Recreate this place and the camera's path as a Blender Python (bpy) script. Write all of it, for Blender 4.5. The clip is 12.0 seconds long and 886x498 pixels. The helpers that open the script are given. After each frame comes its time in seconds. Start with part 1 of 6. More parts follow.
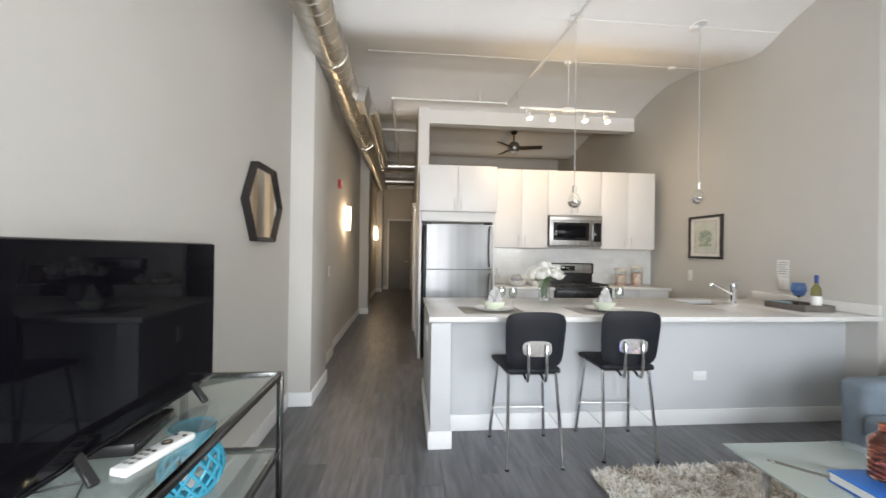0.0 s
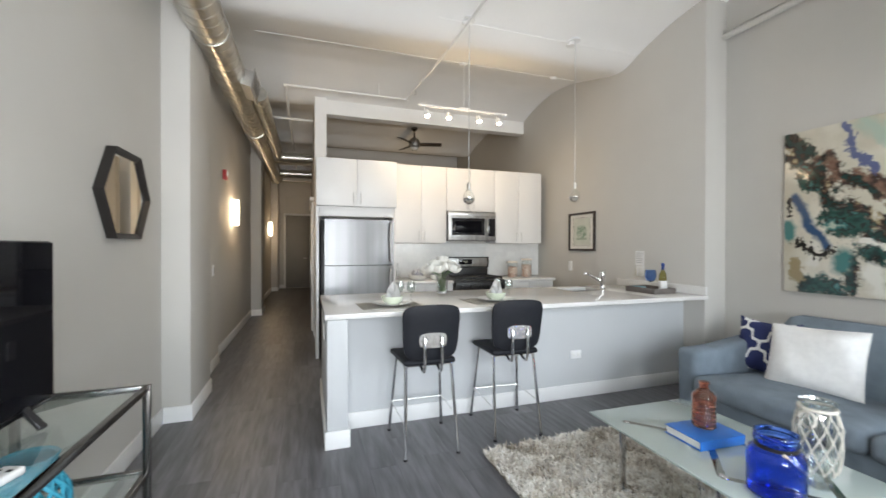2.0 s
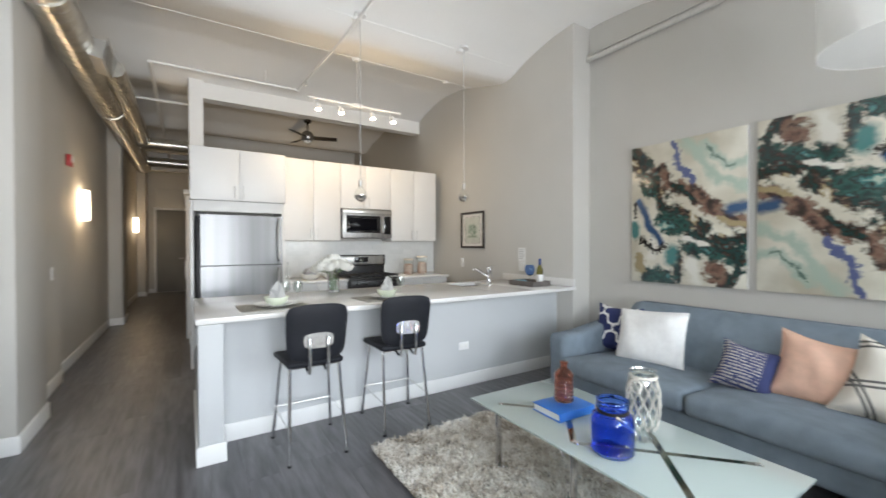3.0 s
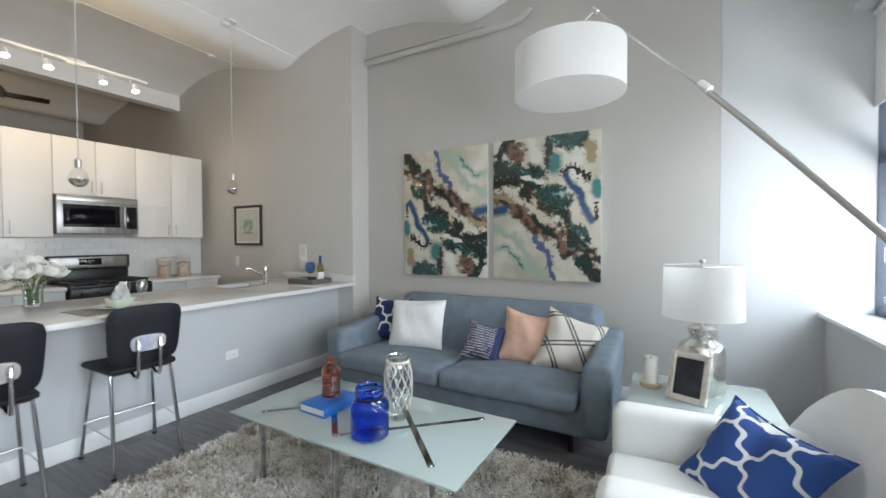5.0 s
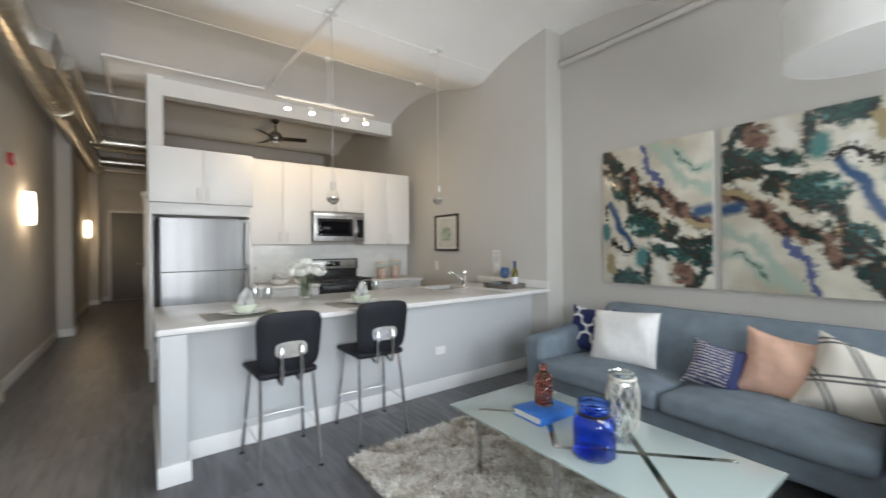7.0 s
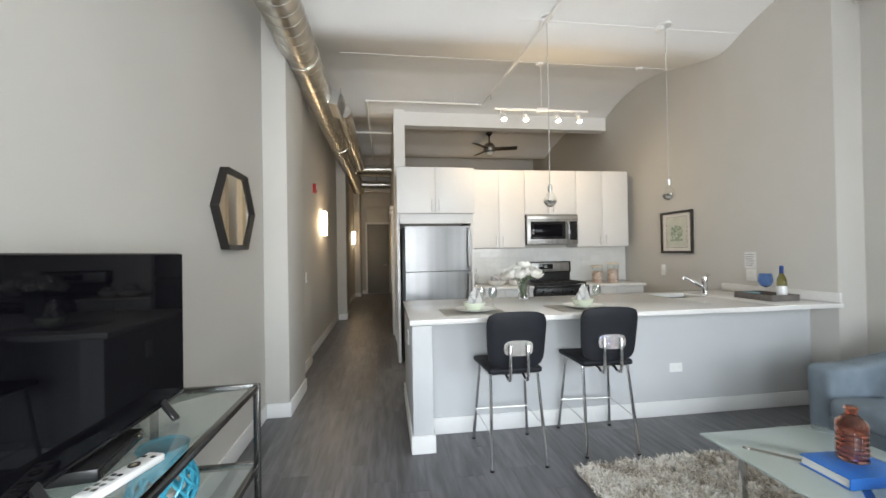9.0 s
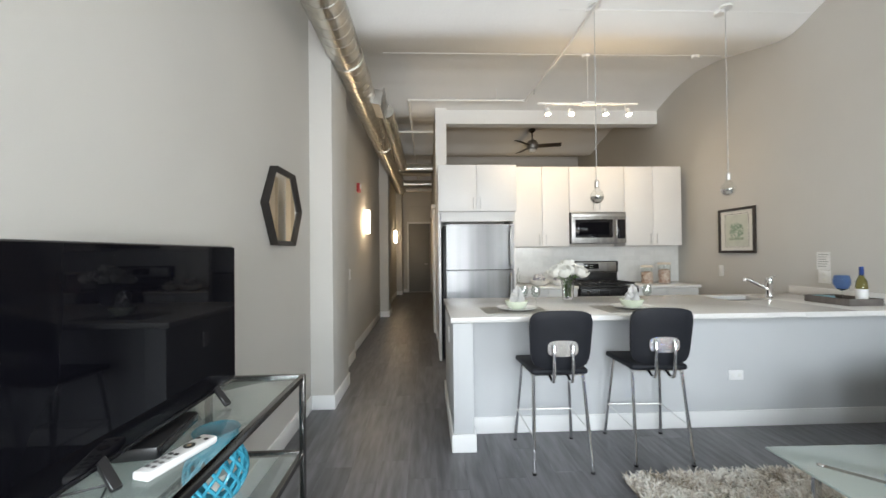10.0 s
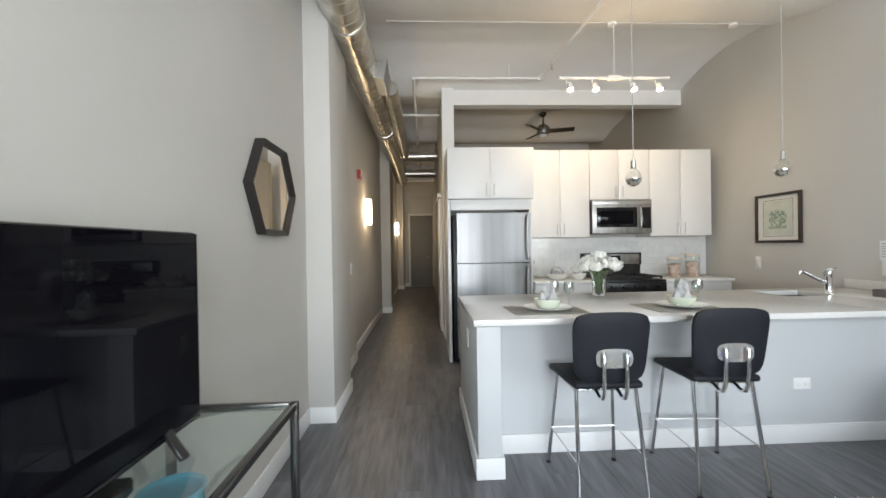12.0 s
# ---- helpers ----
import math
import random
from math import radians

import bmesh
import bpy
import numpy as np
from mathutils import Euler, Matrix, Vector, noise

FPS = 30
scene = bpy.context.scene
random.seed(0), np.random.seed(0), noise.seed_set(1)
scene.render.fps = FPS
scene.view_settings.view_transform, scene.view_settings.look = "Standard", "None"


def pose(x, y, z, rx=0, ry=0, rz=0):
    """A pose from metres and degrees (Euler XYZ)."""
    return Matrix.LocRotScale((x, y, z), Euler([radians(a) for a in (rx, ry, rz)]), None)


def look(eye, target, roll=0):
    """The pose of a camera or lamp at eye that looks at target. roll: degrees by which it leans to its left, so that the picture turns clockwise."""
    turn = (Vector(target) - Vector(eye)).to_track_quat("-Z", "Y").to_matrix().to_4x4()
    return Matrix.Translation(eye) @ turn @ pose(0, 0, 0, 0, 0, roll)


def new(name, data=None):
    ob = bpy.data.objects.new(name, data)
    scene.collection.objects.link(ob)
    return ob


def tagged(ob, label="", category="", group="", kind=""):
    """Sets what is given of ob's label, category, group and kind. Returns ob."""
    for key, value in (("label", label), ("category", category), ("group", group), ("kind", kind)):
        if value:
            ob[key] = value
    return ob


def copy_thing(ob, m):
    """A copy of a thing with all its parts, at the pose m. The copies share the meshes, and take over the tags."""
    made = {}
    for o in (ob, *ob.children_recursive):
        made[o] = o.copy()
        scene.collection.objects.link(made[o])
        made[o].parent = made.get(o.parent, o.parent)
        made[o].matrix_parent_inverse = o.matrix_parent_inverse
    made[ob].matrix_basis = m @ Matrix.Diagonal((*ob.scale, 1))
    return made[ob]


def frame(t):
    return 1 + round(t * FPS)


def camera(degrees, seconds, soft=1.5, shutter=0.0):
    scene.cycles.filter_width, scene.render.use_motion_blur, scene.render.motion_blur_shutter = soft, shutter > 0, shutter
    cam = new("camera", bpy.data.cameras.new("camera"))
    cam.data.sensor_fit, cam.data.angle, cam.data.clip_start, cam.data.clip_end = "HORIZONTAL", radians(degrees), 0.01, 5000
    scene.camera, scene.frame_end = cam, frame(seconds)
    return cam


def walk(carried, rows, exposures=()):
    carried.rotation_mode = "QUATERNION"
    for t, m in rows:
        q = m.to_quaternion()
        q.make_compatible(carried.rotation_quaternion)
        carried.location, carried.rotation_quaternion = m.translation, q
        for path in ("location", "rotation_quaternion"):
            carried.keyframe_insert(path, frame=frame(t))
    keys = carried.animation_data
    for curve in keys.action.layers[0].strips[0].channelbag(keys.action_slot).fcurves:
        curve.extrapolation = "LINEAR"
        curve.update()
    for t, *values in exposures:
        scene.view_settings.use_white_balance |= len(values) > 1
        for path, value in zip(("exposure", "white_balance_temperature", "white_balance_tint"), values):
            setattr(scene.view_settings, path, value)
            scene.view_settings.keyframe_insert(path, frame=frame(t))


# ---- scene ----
cam = camera(95.7, 12.0, shutter=0.5)
PATH = [
    (0, (-0.062, -0.456, 1.396), (0.116, 1.536, 1.404), 0.8),
    (0.5, (-0.065, -0.444, 1.396), (0.271, 1.527, 1.393), 0.7),
    (1, (-0.055, -0.445, 1.392), (0.367, 1.51, 1.389), 0.5),
    (1.5, (-0.043, -0.452, 1.399), (0.47, 1.481, 1.393), 0.4),
    (2, (-0.01, -0.486, 1.396), (0.629, 1.409, 1.384), 0.1),
    (2.5, (0.042, -0.519, 1.399), (0.887, 1.294, 1.378), -0.0),
    (3, (0.065, -0.564, 1.392), (1.139, 1.123, 1.37), -0.1),
    (3.5, (0.096, -0.613, 1.397), (1.404, 0.9, 1.361), -0.2),
    (3.7, (0.108, -0.627, 1.397), (1.5, 0.809, 1.363), -0.2),
    (5.3, (0.178, -0.712, 1.402), (1.952, 0.213, 1.352), -0.1),
    (5.5, (0.172, -0.705, 1.403), (1.949, 0.21, 1.351), -0.0),
    (6, (0.127, -0.624, 1.406), (1.82, 0.44, 1.36), -0.1),
    (6.5, (0.08, -0.545, 1.407), (1.559, 0.8, 1.378), -0.2),
    (7, (0.057, -0.501, 1.399), (1.249, 1.105, 1.389), -0.5),
    (7.5, (-0.005, -0.467, 1.403), (0.85, 1.341, 1.404), -0.5),
    (7.7, (-0.019, -0.458, 1.402), (0.719, 1.4, 1.408), -0.6),
    (9.5, (-0.057, -0.431, 1.391), (0.123, 1.56, 1.41), -0.8),
    (10, (-0.058, -0.413, 1.376), (0.021, 1.585, 1.396), -0.6),
    (10.5, (-0.085, -0.365, 1.373), (-0.085, 1.635, 1.389), -0.7),
    (11, (-0.154, -0.261, 1.383), (-0.162, 1.739, 1.389), -0.6),
    (11.5, (-0.184, -0.158, 1.368), (-0.13, 1.841, 1.378), -0.8),
    (12, (-0.17, 0.049, 1.359), (-0.086, 2.047, 1.346), -0.9),
]
EXPOSURES = [(0, 0.36, 6800, 13), (2.5, 0.30, 6650, 11), (3.0, 0.31, 6600, 11), (3.5, 0.22, 6500, 11), (5.5, -0.08, 6500, 10), (6.5, -0.14, 6600, 11), (7.0, 0.06, 6650, 11), (7.5, 0.13, 6700, 11), (9.5, 0.31, 6700, 10), (12, 0.32, 6600, 10)]
walk(cam, [(t, look(eye, target, roll)) for t, eye, target, roll in PATH], EXPOSURES)

# ---- light ----
world = bpy.data.worlds.new("world")
scene.world = world
world.use_nodes = True
wn = world.node_tree
sky = wn.nodes.new("ShaderNodeTexSky")
sky.sky_type = "NISHITA"
sky.sun_disc = False
sky.sun_elevation, sky.sun_rotation = radians(40), radians(150)
wn.links.new(sky.outputs[0], wn.nodes["Background"].inputs[0])
wn.nodes["Background"].inputs[1].default_value = 0.15


def area_lamp(name, m, sx, sy, watts, colour, spread=180):
    li = bpy.data.lights.new(name, "AREA")
    li.shape, li.size, li.size_y, li.energy, li.color = "RECTANGLE", sx, sy, watts, colour
    li.spread = radians(spread)
    ob = new(name, li)
    ob.matrix_world = m
    return ob


def spot_lamp(name, eye, target, watts, colour, cone=95, blend=0.9, radius=0.03):
    li = bpy.data.lights.new(name, "SPOT")
    li.energy, li.color, li.spot_size, li.spot_blend, li.shadow_soft_size = watts, colour, radians(cone), blend, radius
    ob = new(name, li)
    ob.matrix_world = look(eye, target)
    return ob


def point_lamp(name, eye, watts, colour, radius=0.05):
    li = bpy.data.lights.new(name, "POINT")
    li.energy, li.color, li.shadow_soft_size = watts, colour, radius
    ob = new(name, li)
    ob.location = eye
    return ob


DAY = (0.80, 0.905, 1.0)
WARM = (1.0, 0.74, 0.43)
# daylight in the two window openings
area_lamp("daylight", look((3.0, -2.95, 2.1), (0.5, -0.9, 0.3)), 1.9, 1.6, 162, DAY)
area_lamp("daylight", look((0.1, -2.9, 1.85), (0.2, 2, 1.8)), 2.2, 1.7, 158, DAY)
# added fill lamps, tilted up to brighten the ceiling and upper walls
area_lamp("upward_fill", look((0.1, -2.7, 1.0), (0.5, 0, 2.9)), 2.2, 0.7, 125, (0.94, 0.96, 1.0))
area_lamp("upward_fill", look((2.9, -2.7, 1.0), (2.5, 0, 2.9)), 2.0, 0.7, 28, (0.94, 0.96, 1.0))
# the four heads of the track
HEADS = (1.38, 1.66, 2.07, 2.35)
for hx, tx in zip(HEADS, (1.0, 1.7, 2.7, 3.62)):
    spot_lamp("track_bulb", (hx, 4.24, 2.985), (tx, 5.15, 1.6), 14, WARM, 120, 1.0)
    point_lamp("track_bulb_glow", (hx, 4.21, 2.96), 2.7, WARM, 0.03)
# wall sconces and hall
for sy in (6.22, 12.2):
    point_lamp("sconce_bulb", (-0.93, sy, 1.9), 7.5, (1.0, 0.70, 0.38), 0.06)
# added fill lamp that brightens the far room, belonging to no fitting
point_lamp("bedroom_fill", (2.1, 7.9, 2.5), 6, WARM, 0.12)

# ---- materials ----


def mat(name, colour, rough=0.5, metal=0.0, vary=0.06, scale=6.0, bump=0.0, bscale=120.0, spec=0.5, coat=0.0, random_tint=0.0, stretch=None):
    m = bpy.data.materials.new(name)
    m.use_nodes = True
    t = m.node_tree
    b = t.nodes["Principled BSDF"]
    b.inputs["Roughness"].default_value = rough
    b.inputs["Metallic"].default_value = metal
    b.inputs["Specular IOR Level"].default_value = spec
    b.inputs["Coat Weight"].default_value = coat
    co = t.nodes.new("ShaderNodeTexCoord")
    mp = t.nodes.new("ShaderNodeMapping")
    if stretch:
        mp.inputs["Scale"].default_value = stretch
    t.links.new(co.outputs["Object"], mp.inputs["Vector"])
    src = mp.outputs["Vector"]
    if random_tint:
        oi = t.nodes.new("ShaderNodeObjectInfo")
        ad = t.nodes.new("ShaderNodeVectorMath")
        ad.operation = "ADD"
        sc = t.nodes.new("ShaderNodeMath")
        sc.operation = "MULTIPLY"
        sc.inputs[1].default_value = 37.0
        t.links.new(oi.outputs["Random"], sc.inputs[0])
        t.links.new(src, ad.inputs[0])
        t.links.new(sc.outputs[0], ad.inputs[1])
        src = ad.outputs[0]
    n1 = t.nodes.new("ShaderNodeTexNoise")
    n1.inputs["Scale"].default_value = scale
    n1.inputs["Detail"].default_value = 5
    t.links.new(src, n1.inputs["Vector"])
    mr = t.nodes.new("ShaderNodeMapRange")
    mr.inputs["From Min"].default_value, mr.inputs["From Max"].default_value = 0.3, 0.7
    mr.inputs["To Min"].default_value, mr.inputs["To Max"].default_value = 1 - vary, 1 + vary
    t.links.new(n1.outputs["Fac"], mr.inputs["Value"])
    val = mr.outputs[0]
    if random_tint:
        m2 = t.nodes.new("ShaderNodeMapRange")
        m2.inputs["To Min"].default_value, m2.inputs["To Max"].default_value = 1 - random_tint, 1 + random_tint
        t.links.new(oi.outputs["Random"], m2.inputs["Value"])
        mu = t.nodes.new("ShaderNodeMath")
        mu.operation = "MULTIPLY"
        t.links.new(val, mu.inputs[0])
        t.links.new(m2.outputs[0], mu.inputs[1])
        val = mu.outputs[0]
    vm = t.nodes.new("ShaderNodeVectorMath")
    vm.operation = "SCALE"
    vm.inputs[0].default_value = colour
    t.links.new(val, vm.inputs["Scale"])
    t.links.new(vm.outputs[0], b.inputs["Base Color"])
    r2 = t.nodes.new("ShaderNodeMapRange")
    r2.inputs["To Min"].default_value, r2.inputs["To Max"].default_value = max(0.02, rough * 0.85), min(1, rough * 1.15)
    t.links.new(n1.outputs["Fac"], r2.inputs["Value"])
    t.links.new(r2.outputs[0], b.inputs["Roughness"])
    if bump:
        n2 = t.nodes.new("ShaderNodeTexNoise")
        n2.inputs["Scale"].default_value = bscale
        n2.inputs["Detail"].default_value = 3
        t.links.new(src, n2.inputs["Vector"])
        bp = t.nodes.new("ShaderNodeBump")
        bp.inputs["Strength"].default_value = bump
        bp.inputs["Distance"].default_value = 0.005
        t.links.new(n2.outputs["Fac"], bp.inputs["Height"])
        t.links.new(bp.outputs[0], b.inputs["Normal"])
    return m


def glass_mat(name, colour, rough=0.0, ior=1.45):
    m = bpy.data.materials.new(name)
    m.use_nodes = True
    b = m.node_tree.nodes["Principled BSDF"]
    b.inputs["Base Color"].default_value = (*colour, 1)
    b.inputs["Transmission Weight"].default_value = 1.0
    b.inputs["Roughness"].default_value = rough
    b.inputs["IOR"].default_value = ior
    return m


def glow_mat(name, colour, strength):
    m = bpy.data.materials.new(name)
    m.use_nodes = True
    b = m.node_tree.nodes["Principled BSDF"]
    b.inputs["Base Color"].default_value = (*colour, 1)
    b.inputs["Emission Color"].default_value = (*colour, 1)
    b.inputs["Emission Strength"].default_value = strength
    return m


def ramp_mat(name, stops, scale, distort, rough=0.55, detail=6, stretch=(1, 1, 1), turn=(0, 0, 0), bump=0.0):
    """Colours in bands from warped noise."""
    m = bpy.data.materials.new(name)
    m.use_nodes = True
    t = m.node_tree
    b = t.nodes["Principled BSDF"]
    b.inputs["Roughness"].default_value = rough
    co = t.nodes.new("ShaderNodeTexCoord")
    mp = t.nodes.new("ShaderNodeMapping")
    mp.inputs["Scale"].default_value = stretch
    mp.inputs["Rotation"].default_value = [radians(a) for a in turn]
    n = t.nodes.new("ShaderNodeTexNoise")
    n.inputs["Scale"].default_value, n.inputs["Detail"].default_value, n.inputs["Distortion"].default_value = scale, detail, distort
    cr = t.nodes.new("ShaderNodeValToRGB")
    el = cr.color_ramp.elements
    el[0].position, el[0].color = stops[0][0], (*stops[0][1], 1)
    el[1].position, el[1].color = stops[-1][0], (*stops[-1][1], 1)
    for p, c in stops[1:-1]:
        e = el.new(p)
        e.color = (*c, 1)
    t.links.new(co.outputs["Object"], mp.inputs["Vector"])
    t.links.new(mp.outputs[0], n.inputs["Vector"])
    t.links.new(n.outputs["Fac"], cr.inputs["Fac"])
    t.links.new(cr.outputs[0], b.inputs["Base Color"])
    if bump:
        bp = t.nodes.new("ShaderNodeBump")
        bp.inputs["Strength"].default_value, bp.inputs["Distance"].default_value = bump, 0.004
        t.links.new(n.outputs["Fac"], bp.inputs["Height"])
        t.links.new(bp.outputs[0], b.inputs["Normal"])
    return m


M_WALL = mat("wall_paint", (0.555, 0.537, 0.50), 0.75, vary=0.025, scale=1.5, bump=0.12, bscale=220)
M_PIER = mat("pier_paint", (0.64, 0.65, 0.65), 0.7, vary=0.02, scale=1.5, bump=0.1, bscale=220)
M_CEIL = mat("ceiling_paint", (0.88, 0.87, 0.845), 0.8, vary=0.03, scale=1.2, bump=0.25, bscale=40)
M_TRIM = mat("trim_paint", (0.82, 0.82, 0.81), 0.45, vary=0.02, scale=3)
# wall paint for the island, the daylight's blue put into its colour
M_ISLAND = mat("wall_paint_daylit", (0.535, 0.548, 0.555), 0.7, vary=0.02, scale=2, bump=0.1, bscale=220)
M_PLANK = mat("floor_plank", (0.138, 0.137, 0.147), 0.36, vary=0.34, scale=4.0, bump=0.1, bscale=60, random_tint=0.2, stretch=(7, 0.8, 1), spec=0.45)
M_JOINT = mat("plank_joint", (0.06, 0.054, 0.05), 0.8)
M_CAB = mat("cabinet_lacquer", (0.76, 0.75, 0.73), 0.4, vary=0.012, scale=2)
M_QUARTZ = mat("quartz", (0.71, 0.70, 0.68), 0.18, vary=0.03, scale=60, bump=0.0)
M_STEEL = mat("brushed_steel", (0.42, 0.415, 0.405), 0.38, metal=1.0, vary=0.2, scale=1.4, stretch=(14, 14, 0.25))
M_FRIDGE = mat("stainless_door", (0.25, 0.25, 0.255), 0.36, metal=1.0, vary=0.16, scale=1.3, stretch=(9, 9, 0.12))


def brushed(m, amount):
    """Stretches the gloss upright, as on brushed sheet steel."""
    t = m.node_tree
    b = t.nodes["Principled BSDF"]
    tg = t.nodes.new("ShaderNodeTangent")
    tg.direction_type, tg.axis = "RADIAL", "X"
    t.links.new(tg.outputs[0], b.inputs["Tangent"])
    b.inputs["Anisotropic"].default_value = amount


brushed(M_FRIDGE, 0.85)
M_NICKEL = mat("brushed_nickel", (0.62, 0.61, 0.59), 0.3, metal=1.0, vary=0.02, scale=4)
M_CHROME = mat("chrome", (0.78, 0.78, 0.79), 0.08, metal=1.0, vary=0.03, scale=10)
M_DARKMETAL = mat("gunmetal", (0.14, 0.135, 0.13), 0.2, metal=1.0, vary=0.08, scale=12)
M_DUCT = mat("galvanised_duct", (0.60, 0.58, 0.53), 0.32, metal=1.0, vary=0.14, scale=9)
M_BLACK = mat("black_plastic", (0.012, 0.012, 0.013), 0.35, vary=0.1, scale=20)
M_BLACKGLASS = mat("black_glass", (0.006, 0.006, 0.008), 0.06, vary=0.05, scale=5)
M_SCREEN = mat("tv_screen", (0.004, 0.004, 0.006), 0.03, vary=0.05, scale=5, spec=0.09)
M_LEATHER = mat("black_vinyl", (0.013, 0.014, 0.018), 0.55, spec=0.2, vary=0.12, scale=12, bump=0.15, bscale=260)
M_SOFA = mat("blue_grey_weave", (0.185, 0.228, 0.272), 0.92, vary=0.14, scale=9, bump=0.5, bscale=420)
M_WOODDARK = mat("dark_wood", (0.03, 0.022, 0.018), 0.45, vary=0.2, scale=10, stretch=(8, 8, 1))
M_CHAIR = mat("cream_leather", (0.85, 0.855, 0.83), 0.5, vary=0.03, scale=4, bump=0.1, bscale=200)
M_SHADE = mat("lamp_linen", (0.85, 0.845, 0.83), 0.9, vary=0.02, scale=14, bump=0.12, bscale=500, stretch=(1, 1, 3))


def translucent(m, amount):
    """Lets light shine softly through a cloth."""
    t = m.node_tree
    b = t.nodes["Principled BSDF"]
    tl_ = t.nodes.new("ShaderNodeBsdfTranslucent")
    tl_.inputs[0].default_value = (0.85, 0.84, 0.81, 1)
    mx = t.nodes.new("ShaderNodeMixShader")
    mx.inputs[0].default_value = amount
    t.links.new(b.outputs[0], mx.inputs[1])
    t.links.new(tl_.outputs[0], mx.inputs[2])
    t.links.new(mx.outputs[0], t.nodes["Material Output"].inputs[0])


translucent(M_SHADE, 0.5)
M_MIRROR = mat("mirror_glass", (0.86, 0.86, 0.84), 0.02, metal=1.0, vary=0.0)
M_GLASS = glass_mat("clear_glass", (0.97, 0.985, 0.98))


def thin_glass(name, tint, gloss=0.9, face=0.045):
    """Thin clear glass: light goes straight through, with a grazing sheen."""
    m = bpy.data.materials.new(name)
    m.use_nodes = True
    t = m.node_tree
    tr_ = t.nodes.new("ShaderNodeBsdfTransparent")
    tr_.inputs[0].default_value = (*tint, 1)
    gl = t.nodes.new("ShaderNodeBsdfGlossy")
    gl.inputs["Roughness"].default_value = 0.02
    gl.inputs["Color"].default_value = (gloss, gloss, gloss, 1)
    lw = t.nodes.new("ShaderNodeLayerWeight")
    lw.inputs[0].default_value = 0.5
    pw = t.nodes.new("ShaderNodeMath")
    pw.operation = "POWER"
    pw.inputs[1].default_value = 3.5
    ad = t.nodes.new("ShaderNodeMath")
    ad.operation = "MULTIPLY_ADD"
    ad.inputs[1].default_value, ad.inputs[2].default_value = 0.75, face
    t.links.new(lw.outputs["Facing"], pw.inputs[0])
    t.links.new(pw.outputs[0], ad.inputs[0])
    mx = t.nodes.new("ShaderNodeMixShader")
    t.links.new(ad.outputs[0], mx.inputs[0])
    t.links.new(tr_.outputs[0], mx.inputs[1])
    t.links.new(gl.outputs[0], mx.inputs[2])
    t.links.new(mx.outputs[0], t.nodes["Material Output"].inputs[0])
    return m


M_THIN = thin_glass("thin_clear_glass", (0.97, 0.98, 0.975))
M_STEMGLASS = thin_glass("stem_glass", (0.90, 0.92, 0.91), 1.0, 0.13)
M_BLUEGLASS = glass_mat("cobalt_glass", (0.14, 0.30, 0.95), 0.02)
M_AMBER = glass_mat("amber_glass", (0.86, 0.45, 0.34), 0.02)
M_TEAL = mat("teal_ceramic", (0.05, 0.36, 0.50), 0.22, vary=0.08, scale=12)
M_RED = mat("alarm_red", (0.42, 0.03, 0.03), 0.4)
M_WHITE = mat("white_plastic", (0.80, 0.80, 0.79), 0.4, vary=0.02, scale=10)
M_PORCELAIN = mat("porcelain", (0.82, 0.82, 0.79), 0.15, vary=0.02, scale=10)
M_DOOR = mat("door_paint", (0.20, 0.195, 0.185), 0.5, vary=0.04, scale=3)
M_FRAMEBLUE = mat("window_metal", (0.10, 0.12, 0.16), 0.4, vary=0.06, scale=6)
M_SCONCE = glow_mat("sconce_glass", (1.0, 0.90, 0.74), 7.0)
M_BULB = glow_mat("hot_bulb", (1.0, 0.93, 0.80), 30.0)
M_GREEN = mat("green_glaze", (0.70, 0.75, 0.61), 0.25, vary=0.05, scale=10)
M_NAPKIN = mat("white_cloth", (0.80, 0.80, 0.79), 0.9, vary=0.04, scale=20, bump=0.3, bscale=300)
M_MATGREY = mat("woven_placemat", (0.38, 0.37, 0.33), 0.85, vary=0.2, scale=70, bump=0.5, bscale=300)

# ---- mesh helpers ----


def thing(name, x=0, y=0, z=0, rz=0, label="", category="", group="", kind=""):
    e = new(name)
    e.empty_display_size = 0.05
    e.matrix_world = pose(x, y, z, 0, 0, rz)
    return tagged(e, label, category, group, kind)


def finish(name, bm, material, smooth=True):
    me = bpy.data.meshes.new(name)
    bm.normal_update()
    bm.to_mesh(me)
    bm.free()
    me.materials.append(material)
    if smooth:
        me.shade_smooth()
        me.set_sharp_from_angle(angle=radians(38))
    return me


def part(name, bm, material, parent, label="", smooth=True):
    ob = new(name, finish(name, bm, material, smooth))
    ob.parent = parent
    if label:
        ob["label"] = label
    return ob


def structure(name, bm, material, label="", category="", smooth=True):
    ob = new(name, finish(name, bm, material, smooth))
    return tagged(ob, label, category, "", "structure")


def box(bm, x0, x1, y0, y1, z0, z1, bevel=0.0, seg=2, m=None):
    r = bmesh.ops.create_cube(bm, size=1.0)
    vs = r["verts"]
    for v in vs:
        v.co = Vector((x0 + (v.co.x + 0.5) * (x1 - x0), y0 + (v.co.y + 0.5) * (y1 - y0), z0 + (v.co.z + 0.5) * (z1 - z0)))
    if bevel:
        es = list({e for v in vs for e in v.link_edges})
        out = bmesh.ops.bevel(bm, geom=es, offset=bevel, segments=seg, profile=0.5, affect="EDGES")
        vs = list({v for f in out["faces"] for v in f.verts} | {v for v in vs if v.is_valid})
    if m is not None:
        bmesh.ops.transform(bm, matrix=m, verts=vs)
    return bm


def B(x0, x1, y0, y1, z0, z1, bevel=0.0, seg=2, m=None):
    return box(bmesh.new(), x0, x1, y0, y1, z0, z1, bevel, seg, m)


